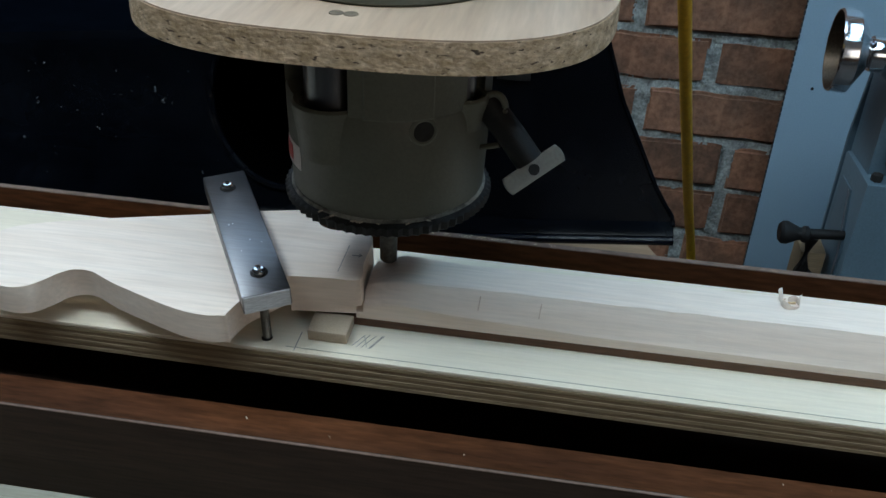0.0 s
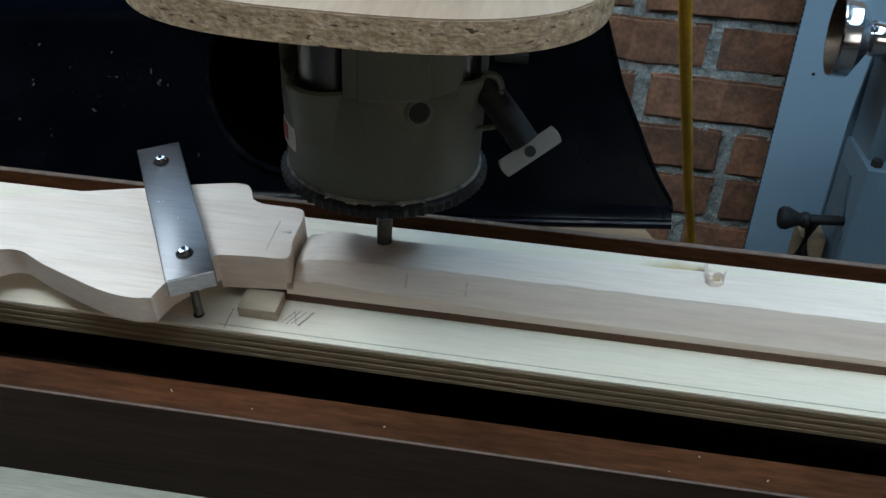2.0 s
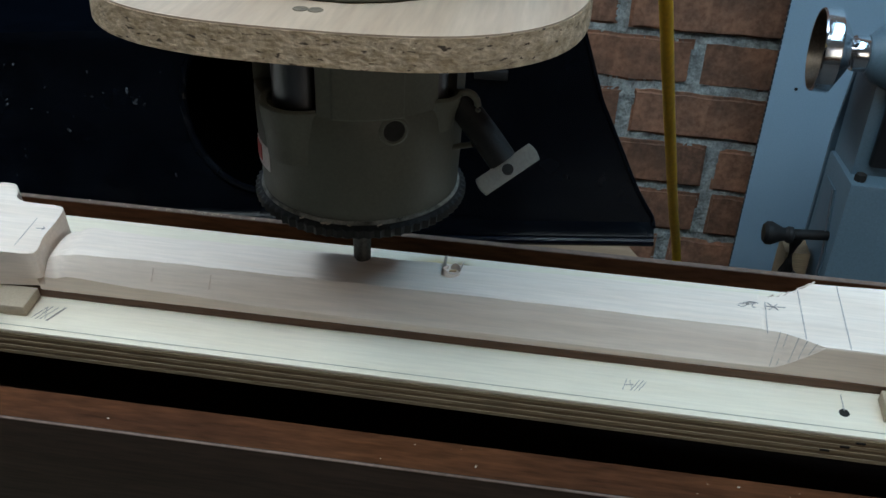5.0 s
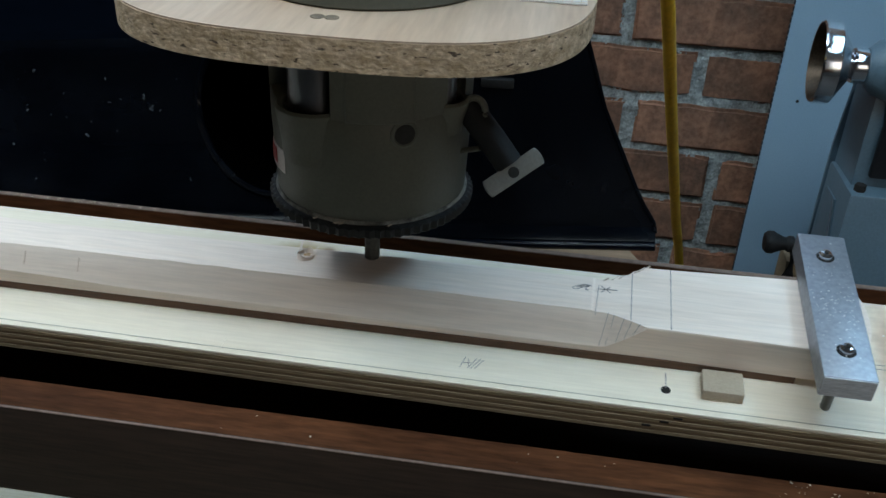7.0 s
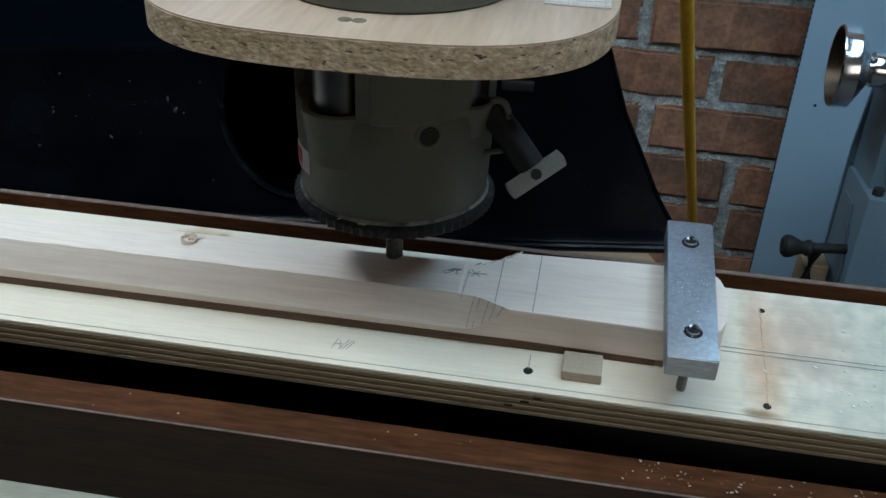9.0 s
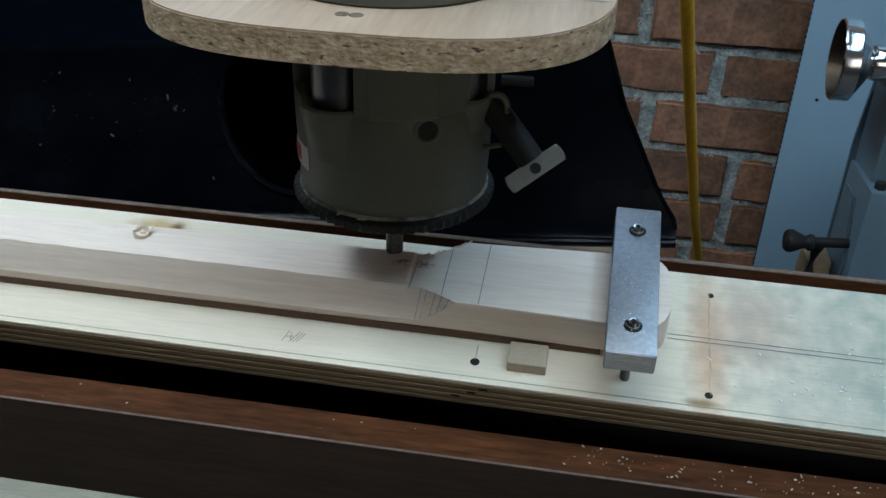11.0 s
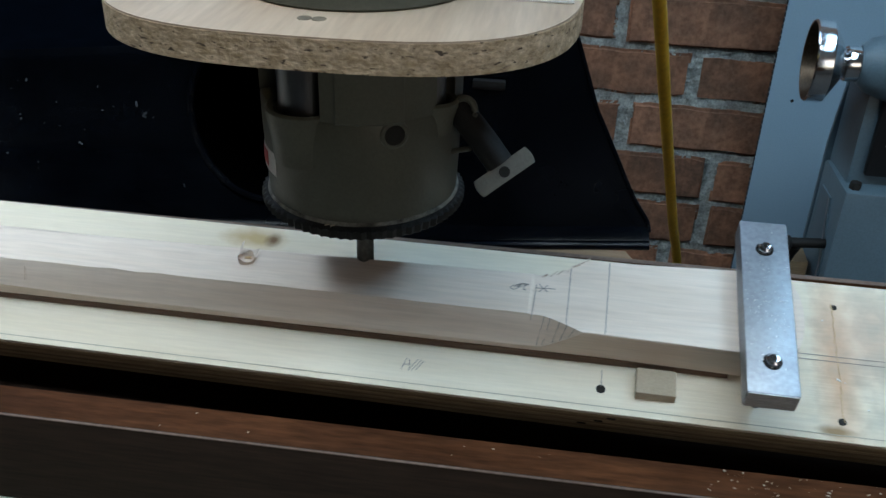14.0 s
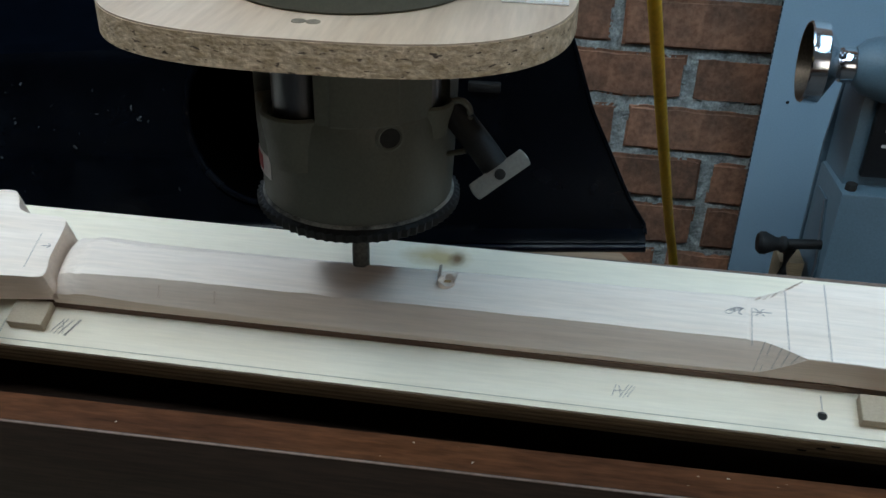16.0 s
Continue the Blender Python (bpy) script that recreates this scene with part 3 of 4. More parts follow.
        bmesh.ops.create_cube(bm, size=1, matrix=pose(x, depth(z) - 0.0002, z, -20, 0, rnd.uniform(0, 90)) @ pose(0, 0, 0, 0, rnd.uniform(0, 180), 0) @ Matrix.Diagonal((r * rnd.uniform(1, 3), 0.0004, r, 1)))
    tagged(part("dust_specks", bm, HOOD_DUST, t, "specks of grey dust"), kind="stuff")
    part("hood_leg", box(-0.44, -0.418, 0.040, 0.062, BASE_TOP, -0.012, 0.002), RUBBER, t)
    part("hood_leg", box(0.036, 0.0565, 0.088, 0.104, BASE_TOP, 0.024, 0.002), RUBBER, t)
    part("leg_bracket", box(0.036, 0.0565, 0.032, 0.0878, 0.018, 0.024, 0.001), RUBBER, t)
    return t


# ---- the router on its overhead column ----
def bitten_circle(R, bites, n=160):
    """A disc with round bites taken out of its rim."""
    cuts = []
    for cx, cy, rb in bites:
        d, mid = math.hypot(cx, cy), math.atan2(cy, cx)
        half = math.acos((R * R + d * d - rb * rb) / (2 * R * d))
        cuts.append(((mid - half) % (2 * math.pi), 2 * half, cx, cy, rb, mid))
    out = []
    a, step = 0.0, 2 * math.pi / n
    done = set()
    while a < 2 * math.pi:
        hit = next((k for k, c in enumerate(cuts) if (a - c[0]) % (2 * math.pi) < c[1]), None)
        if hit is None:
            out.append((R * math.cos(a), R * math.sin(a)))
            a += step
            continue
        a0, span, cx, cy, rb, mid = cuts[hit]
        p, q = [(R * math.cos(w) - cx, R * math.sin(w) - cy) for w in (a0, a0 + span)]
        b0, b1 = math.atan2(p[1], p[0]), math.atan2(q[1], q[0])
        back = (mid + math.pi)
        while b0 < back - math.pi:
            b0 += 2 * math.pi
        while b0 > back + math.pi:
            b0 -= 2 * math.pi
        while b1 < back - math.pi:
            b1 += 2 * math.pi
        while b1 > back + math.pi:
            b1 -= 2 * math.pi
        for k in range(25):
            b = b0 + (b1 - b0) * k / 24
            out.append((cx + rb * math.cos(b), cy + rb * math.sin(b)))
        a = a + (a0 + span - a) % (2 * math.pi) + step * 0.5
    return out


POST_L, POST_R = (-0.0190, -0.0315), (0.0370, -0.0175)


def router():
    t = thing("overhead_router", "grey-green router motor hung under a particleboard plate", "router", pose(-0.0049, 0, 0))
    body = turned([(0.0, 0.0176), (0.0445, 0.0176), (0.0462, 0.0190), (0.0470, 0.035), (0.0477, 0.055), (0.0478, 0.0665), (0.0470, 0.0680), (0.0, 0.0680)], 96)
    mb = part("motor_body", body, CAST, t, "dusty grey-green cast motor body")
    upper = prism(bitten_circle(0.0479, [(-0.0300, -0.0340, 0.0255), (*POST_R, 0.0098)]), 0.0681, 0.1079)
    part("motor_shoulder", upper, CAST, t)
    for (px, py), r, zt, drop in ((POST_L, 0.0122, 0.0700, 0.026), (POST_R, 0.0055, 0.0720, 0.016)):
        rim = r + 0.0030
        prof = [(rim, zt - drop), (rim + 0.0008, zt - drop * 0.6), (rim + 0.0026, zt - 0.004), (rim + 0.0028, zt - 0.0012), (rim + 0.0018, zt), (rim, zt - 0.0006), (rim - 0.0008, zt - 0.004), (rim - 0.0008, zt - drop), (rim, zt - drop)]
        part("post_socket", turned(prof, 48, m=pose(px, py, 0)), CAST, t, "rounded cast socket round the post")
        part("steel_post", turned([(0, 0.0681), (r, 0.0681), (r, 0.1079), (0, 0.1079)], 40, m=pose(px, py, 0)), STEEL, t, "polished steel plunge post")
    # knurled ring
    n = 66
    def knurl(z, r, dr):
        return [((r + (dr if i % 2 else 0)) * math.cos(2 * math.pi * i / (2 * n)), (r + (dr if i % 2 else 0)) * math.sin(2 * math.pi * i / (2 * n)), z) for i in range(2 * n)]
    ring = loft([knurl(0.0106, 0.0450, 0), knurl(0.0112, 0.0480, 0), knurl(0.0120, 0.0486, 0.0016), knurl(0.0160, 0.0490, 0.0016), knurl(0.0170, 0.0484, 0), knurl(0.0174, 0.0474, 0)])
    part("knurled_ring", ring, RUBBER, t, "black knurled adjusting ring", smooth=10)
    part("dusty_lip", turned([(0.0455, 0.0175), (0.0474, 0.0175), (0.0474, 0.0181), (0.0464, 0.0190)], 96), PALE_DUST, t, "line of pale dust above the ring")
    part("spindle_nose", turned([(0, 0.0), (0.008, 0.0), (0.010, 0.002), (0.010, 0.0105), (0, 0.0105)], 32), BITSTEEL, t)
    # raised pad with a bolt hole in the body
    def pad(a0, a1, z0, z1, r, out):
        bm = bmesh.new()
        rings = []
        for da, dz, rr in ((0, 0, r - 0.001), (0, 0, r + out * 0.4), (1.2, 0.0010, r + out)):
            pts = [(a, z0 + dz) for a in np.linspace(a0 + da, a1 - da, 16)] + [(a, z1) for a in np.linspace(a1 - da, a0 + da, 16)]
            rings.append([bm.verts.new((rr * math.cos(radians(a)), rr * math.sin(radians(a)), z)) for a, z in pts])
        for p, q in zip(rings, rings[1:]):
            for i in range(32):
                bm.faces.new((p[i], p[(i + 1) % 32], q[(i + 1) % 32], q[i]))
        top = rings[-1]
        for i in range(15):
            bm.faces.new((top[i], top[i + 1], top[30 - i], top[31 - i]))
        return bm
    part("cast_pad", pad(268, 305, 0.0675, 0.1045, 0.0479, 0.0011), CAST, mb, "raised flat pad on the casting")
    ang = math.atan2(-0.0415, 0.0235)
    hm = pose(0, 0, 0, 0, 0, math.degrees(ang)) @ pose(0.0478, 0, 0.0622, 0, 90, 0)
    part("hole_rim", turned([(0.0044, -0.003), (0.0070, -0.002), (0.0066, 0.0002), (0.0054, 0.0008), (0.0047, 0.0003), (0.0044, -0.003)], 32, m=hm), CAST, mb)
    part("bolt_hole", turned([(0, 0.0003), (0.0047, 0.0003), (0.0047, -0.002)], 24, m=hm), HOLE, mb, "dark socket of a recessed bolt")
    # sticker
    def wrap(a0, a1, z0, z1, r):
        bm = bmesh.new()
        cols = [[bm.verts.new((r * math.cos(radians(a)), r * math.sin(radians(a)), z)) for z in (z0, z1)] for a in np.linspace(a0, a1, 10)]
        for p, q in zip(cols, cols[1:]):
            bm.faces.new((p[0], q[0], q[1], p[1]))
        ret = bmesh.ops.extrude_face_region(bm, geom=list(bm.faces))
        for v in [g for g in ret["geom"] if isinstance(g, bmesh.types.BMVert)]:
            v.co.x *= 1.006
            v.co.y *= 1.006
        return bm
    st = part("sticker", wrap(202, 224, 0.0325, 0.0440, 0.0474), STICKER, mb, "worn red and white sticker")
    part("sticker_print", wrap(204, 214, 0.0350, 0.0425, 0.0478), STICKER_RED, st)
    # side clamp: lug, rod and flat lever with a hole
    lug = [(0.0505 + 0.0052 * math.cos(w), -0.0155, 0.0655 + 0.0062 * math.sin(w)) for w in np.linspace(-2.0, 3.4, 22)]
    part("clamp_lug", tube(lug, 0.0016, 10), CAST, t, "cast loop of the clamp")
    part("clamp_lug", tube([(0.044, -0.012, 0.043), (0.0545, -0.016, 0.0475)], 0.0014, 12), CAST, t)
    part("clamp_rod", tube([(0.046, -0.010, 0.066), (0.060, -0.016, 0.052), (0.0685, -0.0185, 0.0420)], 0.0066, 18), RUBBER, t, "black clamp spindle")
    lever = prism([(0.0133 * math.copysign(1, math.cos(a)) * (1 - 0.09 * abs(math.sin(a))) + 0.002 * math.cos(a), 0.0043 * max(-1, min(1, 1.8 * math.sin(a)))) for a in (2 * math.pi * (k + 0.5) / 32 for k in range(32))], -0.0014, 0.0014, 0.0006)
    lm = pose(0.0711, -0.0215, 0.0394) @ pose(0, 0, 0, 62, 0, 8) @ pose(0, 0, 0, 0, 0, 36)
    bmesh.ops.transform(lever, matrix=lm, verts=lever.verts)
    lv = part("clamp_lever", lever, LEVER, t, "flat bright metal clamp lever with a hole", smooth=8)
    part("lever_hole", turned([(0, 0.0017), (0.0026, 0.0017), (0.0026, 0.0008)], 20, m=lm), HOLE, lv)
    # plate of particleboard with a veneered top
    def plate(k):
        out = []
        for i in range(96):
            a = 2 * math.pi * i / 96
            c, s = math.cos(a), math.sin(a)
            out.append((-0.0016 + k * 0.1015 * math.copysign(abs(c) ** (2 / 2.9), c), k * 0.0945 * math.copysign(abs(s) ** (2 / 2.9), s)))
        return out
    pl = part("mounting_plate", prism(plate(1.0), 0.1080, 0.1202, 0.0008), PARTICLE, t, "thick particleboard mounting plate with rounded corners")
    part("veneer_top", prism(plate(0.997), 0.1203, 0.1210, 0.0003), VENEER, pl, "pale wood veneer face")
    for dx in (-0.0028, 0.0028):
        part("plug", turned([(0, 0.1212), (0.0026, 0.1213), (0.0029, 0.1211), (0.0029, 0.1205)], 20, m=pose(-0.0026 + dx, -0.0725, 0)), PLUG, pl, "filled screw hole")
    for k in range(7):
        part("paper_rule", box(0.070 + 0.0038 * k, 0.0704 + 0.0038 * k, -0.0297, -0.0123, 0.1219, 0.1220), TOOLMARK, pl)
    for k in range(4):
        part("paper_rule", box(0.0683, 0.0952, -0.0290 + 0.005 * k, -0.0286 + 0.005 * k, 0.12205, 0.12215), TOOLMARK, pl)
    part("paper_scrap", box(0.068, 0.0955, -0.030, -0.012, 0.1212, 0.1218), STICKER, pl, "strip of checked paper on the plate")
    col = turned([(0.0, 0.1211), (0.0535, 0.1211), (0.0545, 0.1222), (0.0545, 0.145), (0.050, 0.150), (0.050, CEILING), (0, CEILING)], 64, m=pose(0.001, -0.0085, 0))
    part("column", col, CAST, t, "grey column above the plate")
    return t


def cutter(t):
    """Straight two-flute cutter on the spindle."""
    def ring(z, tw):
        pts = []
        for i in range(32):
            a = 2 * math.pi * i / 32
            r = 0.0045 - 0.0007 * max(0, math.sin(2 * a)) ** 2
            pts.append((r * math.cos(a + tw), r * math.sin(a + tw), z))
        return pts
    bm = loft([ring(-0.0312, 0.0), ring(-0.022, 0.25), ring(-0.012, 0.5), ring(-0.010, 0.52)])
    turned([(0, -0.0101), (0.0042, -0.0101), (0.0042, 0.001), (0, 0.001)], 24, bm=bm)
    return part("cutter", bm, BITSTEEL, t, "straight fluted steel cutter")


# ---- the rocking jig: board, neck, clamps ----
def jig_board():
    t = thing("jig_board", "pale plywood jig board with pencil marks and screw holes", "board")
    U0, U1, V0, V1 = -0.30, 0.69, -0.0495, 0.0455
    n, top = 7, -0.0026
    dz = (0.0172 - 0.0026) / n
    # edge plies: own light and dark layers, with shade added to their colour
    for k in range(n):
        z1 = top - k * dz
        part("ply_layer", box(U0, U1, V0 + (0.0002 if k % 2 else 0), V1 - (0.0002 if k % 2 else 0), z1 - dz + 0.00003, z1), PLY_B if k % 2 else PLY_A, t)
    part("face_veneer", box(U0, U1, V0 + 0.0002, V1, top + 0.0001, 0.0, 0.0005), JIG_FACE, t, "pale planed face with faint pencil lines")
    for u0, u1, v0, v1 in ((-0.038, -0.0175, -0.0392, -0.0238), (0.4022, 0.4215, -0.0395, -0.0250)):
        part("stop_block", box(u0, u1, v0, v1, 0.0002, 0.0066, 0.0006), MDF, t, "small square tan block")
    for u, v, r in ((0.3857, -0.0361, 0.0022), (0.5002, -0.0385, 0.0018), (0.5025, 0.0297, 0.0015), (-0.0588, -0.0412, 0.0026)):
        part("screw_hole", turned([(0, 0.0003), (r, 0.0003), (r * 1.1, 0.0)], 20, m=pose(u, v, 0)), HOLE, t)
    for u, w in ((0.378, -0.0118), (0.386, -0.0080), (0.392, -0.0045)):
        part("edge_hole", box(u - 0.0022, u + 0.0022, V0 - 0.0002, V0 + 0.0006, w - 0.0008, w + 0.0008, 0.0003), HOLE, t)
    # pencil marks
    marks = [(0.2925, 0.68, -0.0460, 0.0004, 0), (0.3857, 0.0004, -0.0300, 0.010, 0), (0.583, 0.206, -0.0045, 0.0003, 0), (0.583, 0.206, -0.0015, 0.0003, 0),
             (-0.0425, 0.0005, -0.041, 0.014, 0)]
    for u, du, v, dv, _ in marks:
        part("pencil_line", box(u - du / 2, u + du / 2, v - dv / 2, v + dv / 2, 0.0002, 0.00035), PENCIL_FAINT if du > 0.5 else PENCIL, t)
    for u0, strokes in ((0.2860, ((75, 0.0075, 0), (10, 0.004, 1), (100, 0.006, 1.3), (62, 0.0085, 2.2), (60, 0.0085, 3.0), (60, 0.007, 3.8))),
                        (-0.0125, ((62, 0.010, 0), (65, 0.011, 1.1), (110, 0.009, 1.6), (60, 0.011, 2.4), (64, 0.012, 4.0), (64, 0.012, 4.3)))):
        for a, ln, k in strokes:
            bm = box(-ln / 2, ln / 2, -0.00016, 0.00016, 0.0002, 0.00032)
            bmesh.ops.transform(bm, matrix=pose(u0 + 0.0022 * k, -0.0350, 0, 0, 0, a), verts=bm.verts)
            part("pencil_scribble", bm, PENCIL, t)
    part("under_cleat", box(U0 + 0.02, U1 - 0.02, -0.02, 0.02, -0.036, -0.0173, 0.001), PLY_B, t)
    rnd = random.Random(21)
    bm = bmesh.new()
    for _ in range(90):
        u, v, r = rnd.gauss(0.57, 0.035), rnd.gauss(-0.02, 0.018), rnd.choice((0.0003, 0.0004, 0.0006, 0.0009))
        if 0.49 < u < 0.68 and abs(v) < 0.043:
            bmesh.ops.create_cube(bm, size=1, matrix=pose(u, v, 0.0003, 0, 0, rnd.uniform(0, 180)) @ Matrix.Diagonal((r * rnd.uniform(1, 2.5), r, 0.0003, 1)))
    tagged(part("dust_specks", bm, WHITE_DUST, t, "specks of white dust"), kind="stuff")
    bm = bmesh.new()
    for k in range(14):
        v = 0.029 - 0.005 * k
        bmesh.ops.create_cube(bm, size=1, matrix=pose(0.5012 + rnd.uniform(-0.0005, 0.0005), v, 0.0003, 0, 0, rnd.uniform(-12, 12)) @ Matrix.Diagonal((rnd.uniform(0.0002, 0.0005), 0.0052, 0.0002, 1)))
    part("score_line", bm, STAIN, t, "ragged scored line between two screw holes")
    return t


def neck_shape(u):
    k = (u + 0.0125) / 0.386
    return -0.004 + 0.0055 * k, 0.0192 + 0.0033 * k          # centre line, half width


def guitar_neck():
    t = thing("guitar_neck", "half-carved pale maple guitar neck lying face down on the jig", "guitar neck")
    def section(u, carve, top):
        """carve 0: square blank, 1: chamfered and crowned back."""
        c, h = neck_shape(u)
        if u > 0.38:
            h = 0.0225 + (u - 0.38) * 0.035
        low = float(np.interp(u, (0.0, 0.04, 0.07, 0.10, 0.22, 0.33), (0.0145, 0.0138, 0.0128, 0.0112, 0.0100, 0.0092)))
        sh = min(0.0247 + (low - 0.0247) * carve, top - 0.0004 if carve < 0.02 else top - 0.0012 - 0.003 * carve)
        ch = h - 0.0002 - (0.0084 - 0.0002) * carve
        back = h - 0.0002 - (0.0115 - 0.0002) * carve
        pts = [(-h, 0.0052), (-h, sh - 0.0004), (-h + 0.0003, sh)]
        rough = 0.00040 if 0.005 < u < 0.16 else 0.00008 if 0.005 < u < 0.345 else 0.0
        for j in range(1, 4):
            f = j / 4
            chat = rough * (noise.noise(Vector((u * 420, j * 2.3, 0))) + 0.7 * noise.noise(Vector((u * 130, j * 1.1, 4))))
            pts.append((-h + (h - ch) * f, sh + (top - 0.0009 - sh) * f + 0.0006 * carve * math.sin(math.pi * f) + chat))
        ch += 1.2 * rough * noise.noise(Vector((u * 75, 9, 0)))
        pts += [(-ch, top - 0.0009 * carve)]
        for j in range(1, 8):
            x = -ch + (ch + back) * j / 8
            pts.append((x, top - 0.0009 * carve * (x / (ch if x < 0 else back)) ** 2))
        pts.append((back, top - 0.0009 * carve))
        for j in (3, 2, 1):
            f = j / 4
            pts.append((h - (h - back) * f, sh + (top - 0.0009 - sh) * f + 0.0007 * carve * math.sin(math.pi * f)))
        pts += [(h - 0.0003, sh), (h, sh - 0.0004), (h, 0.0052)]
        return [(u, c + x, z) for x, z in pts]
    us = [-0.0165, -0.0155, -0.0130, -0.0122, -0.010, -0.005, 0.0, 0.004] + [0.008 + 0.002 * i for i in range(169)] + [0.346, 0.3475, 0.353, 0.3555, 0.358, 0.3605, 0.363, 0.3655, 0.368, 0.370, 0.372, 0.3735, 0.380]
    secs = []
    for u in us:
        tp = 0.0266 if u > 0.006 else 0.0266 - 0.0052 * min(1, (0.006 - u) / 0.018) ** 1.5 - (0.0085 if u < -0.0125 else 0)
        tp -= 0.0008 * min(1, max(0, (u - 0.25) / 0.09))
        if u > 0.3465:
            tp = 0.0252
        cv = 0.8 + 0.2 * min(1, max(0, (u - 0.006) / 0.03)) if u > -0.004 else 1.0
        if u > 0.353:
            cv = 1 - min(1, (u - 0.353) / 0.0205) ** 1.25
        wob = 0.00008 * math.sin(u * 210) + 0.00010 * math.sin(u * 95 + 1)
        secs.append(section(u, cv, tp + wob * (cv > 0)))
    for u in (0.39, 0.41, 0.43, 0.452):
        secs.append(section(u, 0.0, 0.0252))
    for f in (0.3, 0.5, 0.65, 0.78, 0.88, 0.95, 0.985, 0.998):
        c = neck_shape(0.452)[0]
        k = (1 - f ** 6) ** 0.5
        secs.append([(0.452 + 0.0275 * f, c + (y - c) * k, z) for _, y, z in section(0.452, 0.0, 0.0252)])
    part("neck_blank", loft(secs), MAPLE, t, "carved shaft with cutter facets running out into a square heel", smooth=20)
    carved = lambda u: 1 - max(0, min(1, (u - 0.353) / 0.0205)) ** 1.25
    for u in (0.3530, 0.3560, 0.3608, 0.3645, 0.3685):
        a, b = Vector(section(u - 0.0012, carved(u - 0.0012), 0.0252)[2]), Vector(section(u + 0.0016, carved(u + 0.0016), 0.0252)[6])
        part("cut_line", tube([a + Vector((0, -0.0001, 0.0002)), b + Vector((0, -0.0001, 0.0002))], 0.00015, 6), PENCIL, t)
    rnd = random.Random(3)
    for k in range(9):
        u = 0.352 + 0.0026 * k
        ridge = section(u, carved(u), 0.0252)[14]
        bm = box(-0.002, 0.0022, -0.0003, 0.0003, -0.0004, 0.0004)
        bmesh.ops.transform(bm, matrix=pose(u, ridge[1] + rnd.uniform(-0.0006, 0.0004), ridge[2] + rnd.uniform(-0.0005, 0.0003), rnd.uniform(-40, 40), rnd.uniform(-40, 10), rnd.uniform(0, 60)), verts=bm.verts)
        part("splinter", bm, TOOLMARK if k % 3 == 0 else MAPLE, t)
    # headstock with its curved shoulder
    hs = [(-0.0135, -0.0232), (-0.0294, -0.0250), (-0.0470, -0.0268), (-0.0500, -0.0285), (-0.0580, -0.0385), (-0.0655, -0.0490), (-0.0692, -0.0618), (-0.0692, -0.0618), (-0.0772, -0.0638), (-0.092, -0.0625),
          (-0.111, -0.0567), (-0.1325, -0.049), (-0.1500, -0.0412), (-0.1608, -0.044), (-0.1669, -0.0523), (-0.1746, -0.0598), (-0.1862, -0.0612), (-0.200, -0.056), (-0.211, -0.043),
          (-0.2126, -0.0192), (-0.2009, -0.0095), (-0.1733, 0.0003), (-0.1445, 0.0087), (-0.1093, 0.0183), (-0.0827, 0.0263), (-0.0590, 0.0318), (-0.0515, 0.0294), (-0.0469, 0.0206),
          (-0.0424, 0.0170), (-0.0297, 0.0163), (-0.0175, 0.0155), (-0.0150, 0.006), (-0.0150, -0.010)]
    part("headstock", prism(list(dict.fromkeys((round(x, 6), round(y, 6)) for x, y in smooth_outline(hs, 4))), 0.0135, 0.0302, 0.0005), MAPLE, t, "smooth pale headstock with a hooked outline")
    blk = prism([(-0.0165, -0.0234), (-0.0294, -0.0249), (-0.0470, -0.0267), (-0.0495, -0.0275), (-0.0495, 0.0160), (-0.0172, 0.0152)], 0.0080, 0.01352)
    part("nut_block", blk, MAPLE, t)
    c0, h0 = neck_shape(-0.04)
    c1, h1 = neck_shape(0.43)
    part("fingerboard", prism([(-0.038, c0 - h0), (0.447, c1 - h1 - 0.001), (0.447, c1 + h1 + 0.001), (-0.038, c0 + h0)], 0.0004, 0.0051), ROSEWOOD, t, "dark rosewood fingerboard")
    # pencil lines across heel and nut
    for u, z in ((0.3655, 0.02535), (0.3848, 0.02535)):
        edge = section(u, carved(u), 0.0252)
        part("pencil_line", box(u - 0.00022, u + 0.00022, edge[6][1] + 0.0003, edge[14][1] - 0.0003, z - 0.0001, z), PENCIL, t)
    part("pencil_line", box(-0.0262, -0.0259, -0.019, 0.004, 0.0302, 0.03032), PENCIL, t)
    for du, v, a, ln in ((0.0, -0.004, 5, 0.0050), (0.0018, -0.0032, 140, 0.0022), (0.0018, -0.0045, 40, 0.0022)):
        bm = box(-ln / 2, ln / 2, -0.0002, 0.0002, 0.0302, 0.03035)
        bmesh.ops.transform(bm, matrix=pose(-0.0200 + du, v, 0, 0, 0, a), verts=bm.verts)
        part("pencil_arrow", bm, PENCIL, t)
    for x0, y0, a, ln in ((0.3484, 0.0030, 3, 0.0100), (0.3505, 0.0008, 48, 0.0062), (0.3500, 0.0056, -42, 0.0066), (0.3482, -0.0165, 88, 0.022)):
        bm = box(0, ln, -0.00016, 0.00016, 0, 0.0002)
        bmesh.ops.transform(bm, matrix=pose(x0, y0, 0.0253, 0, 0, a), verts=bm.verts)
        part("pencil_cross", bm, PENCIL, t)
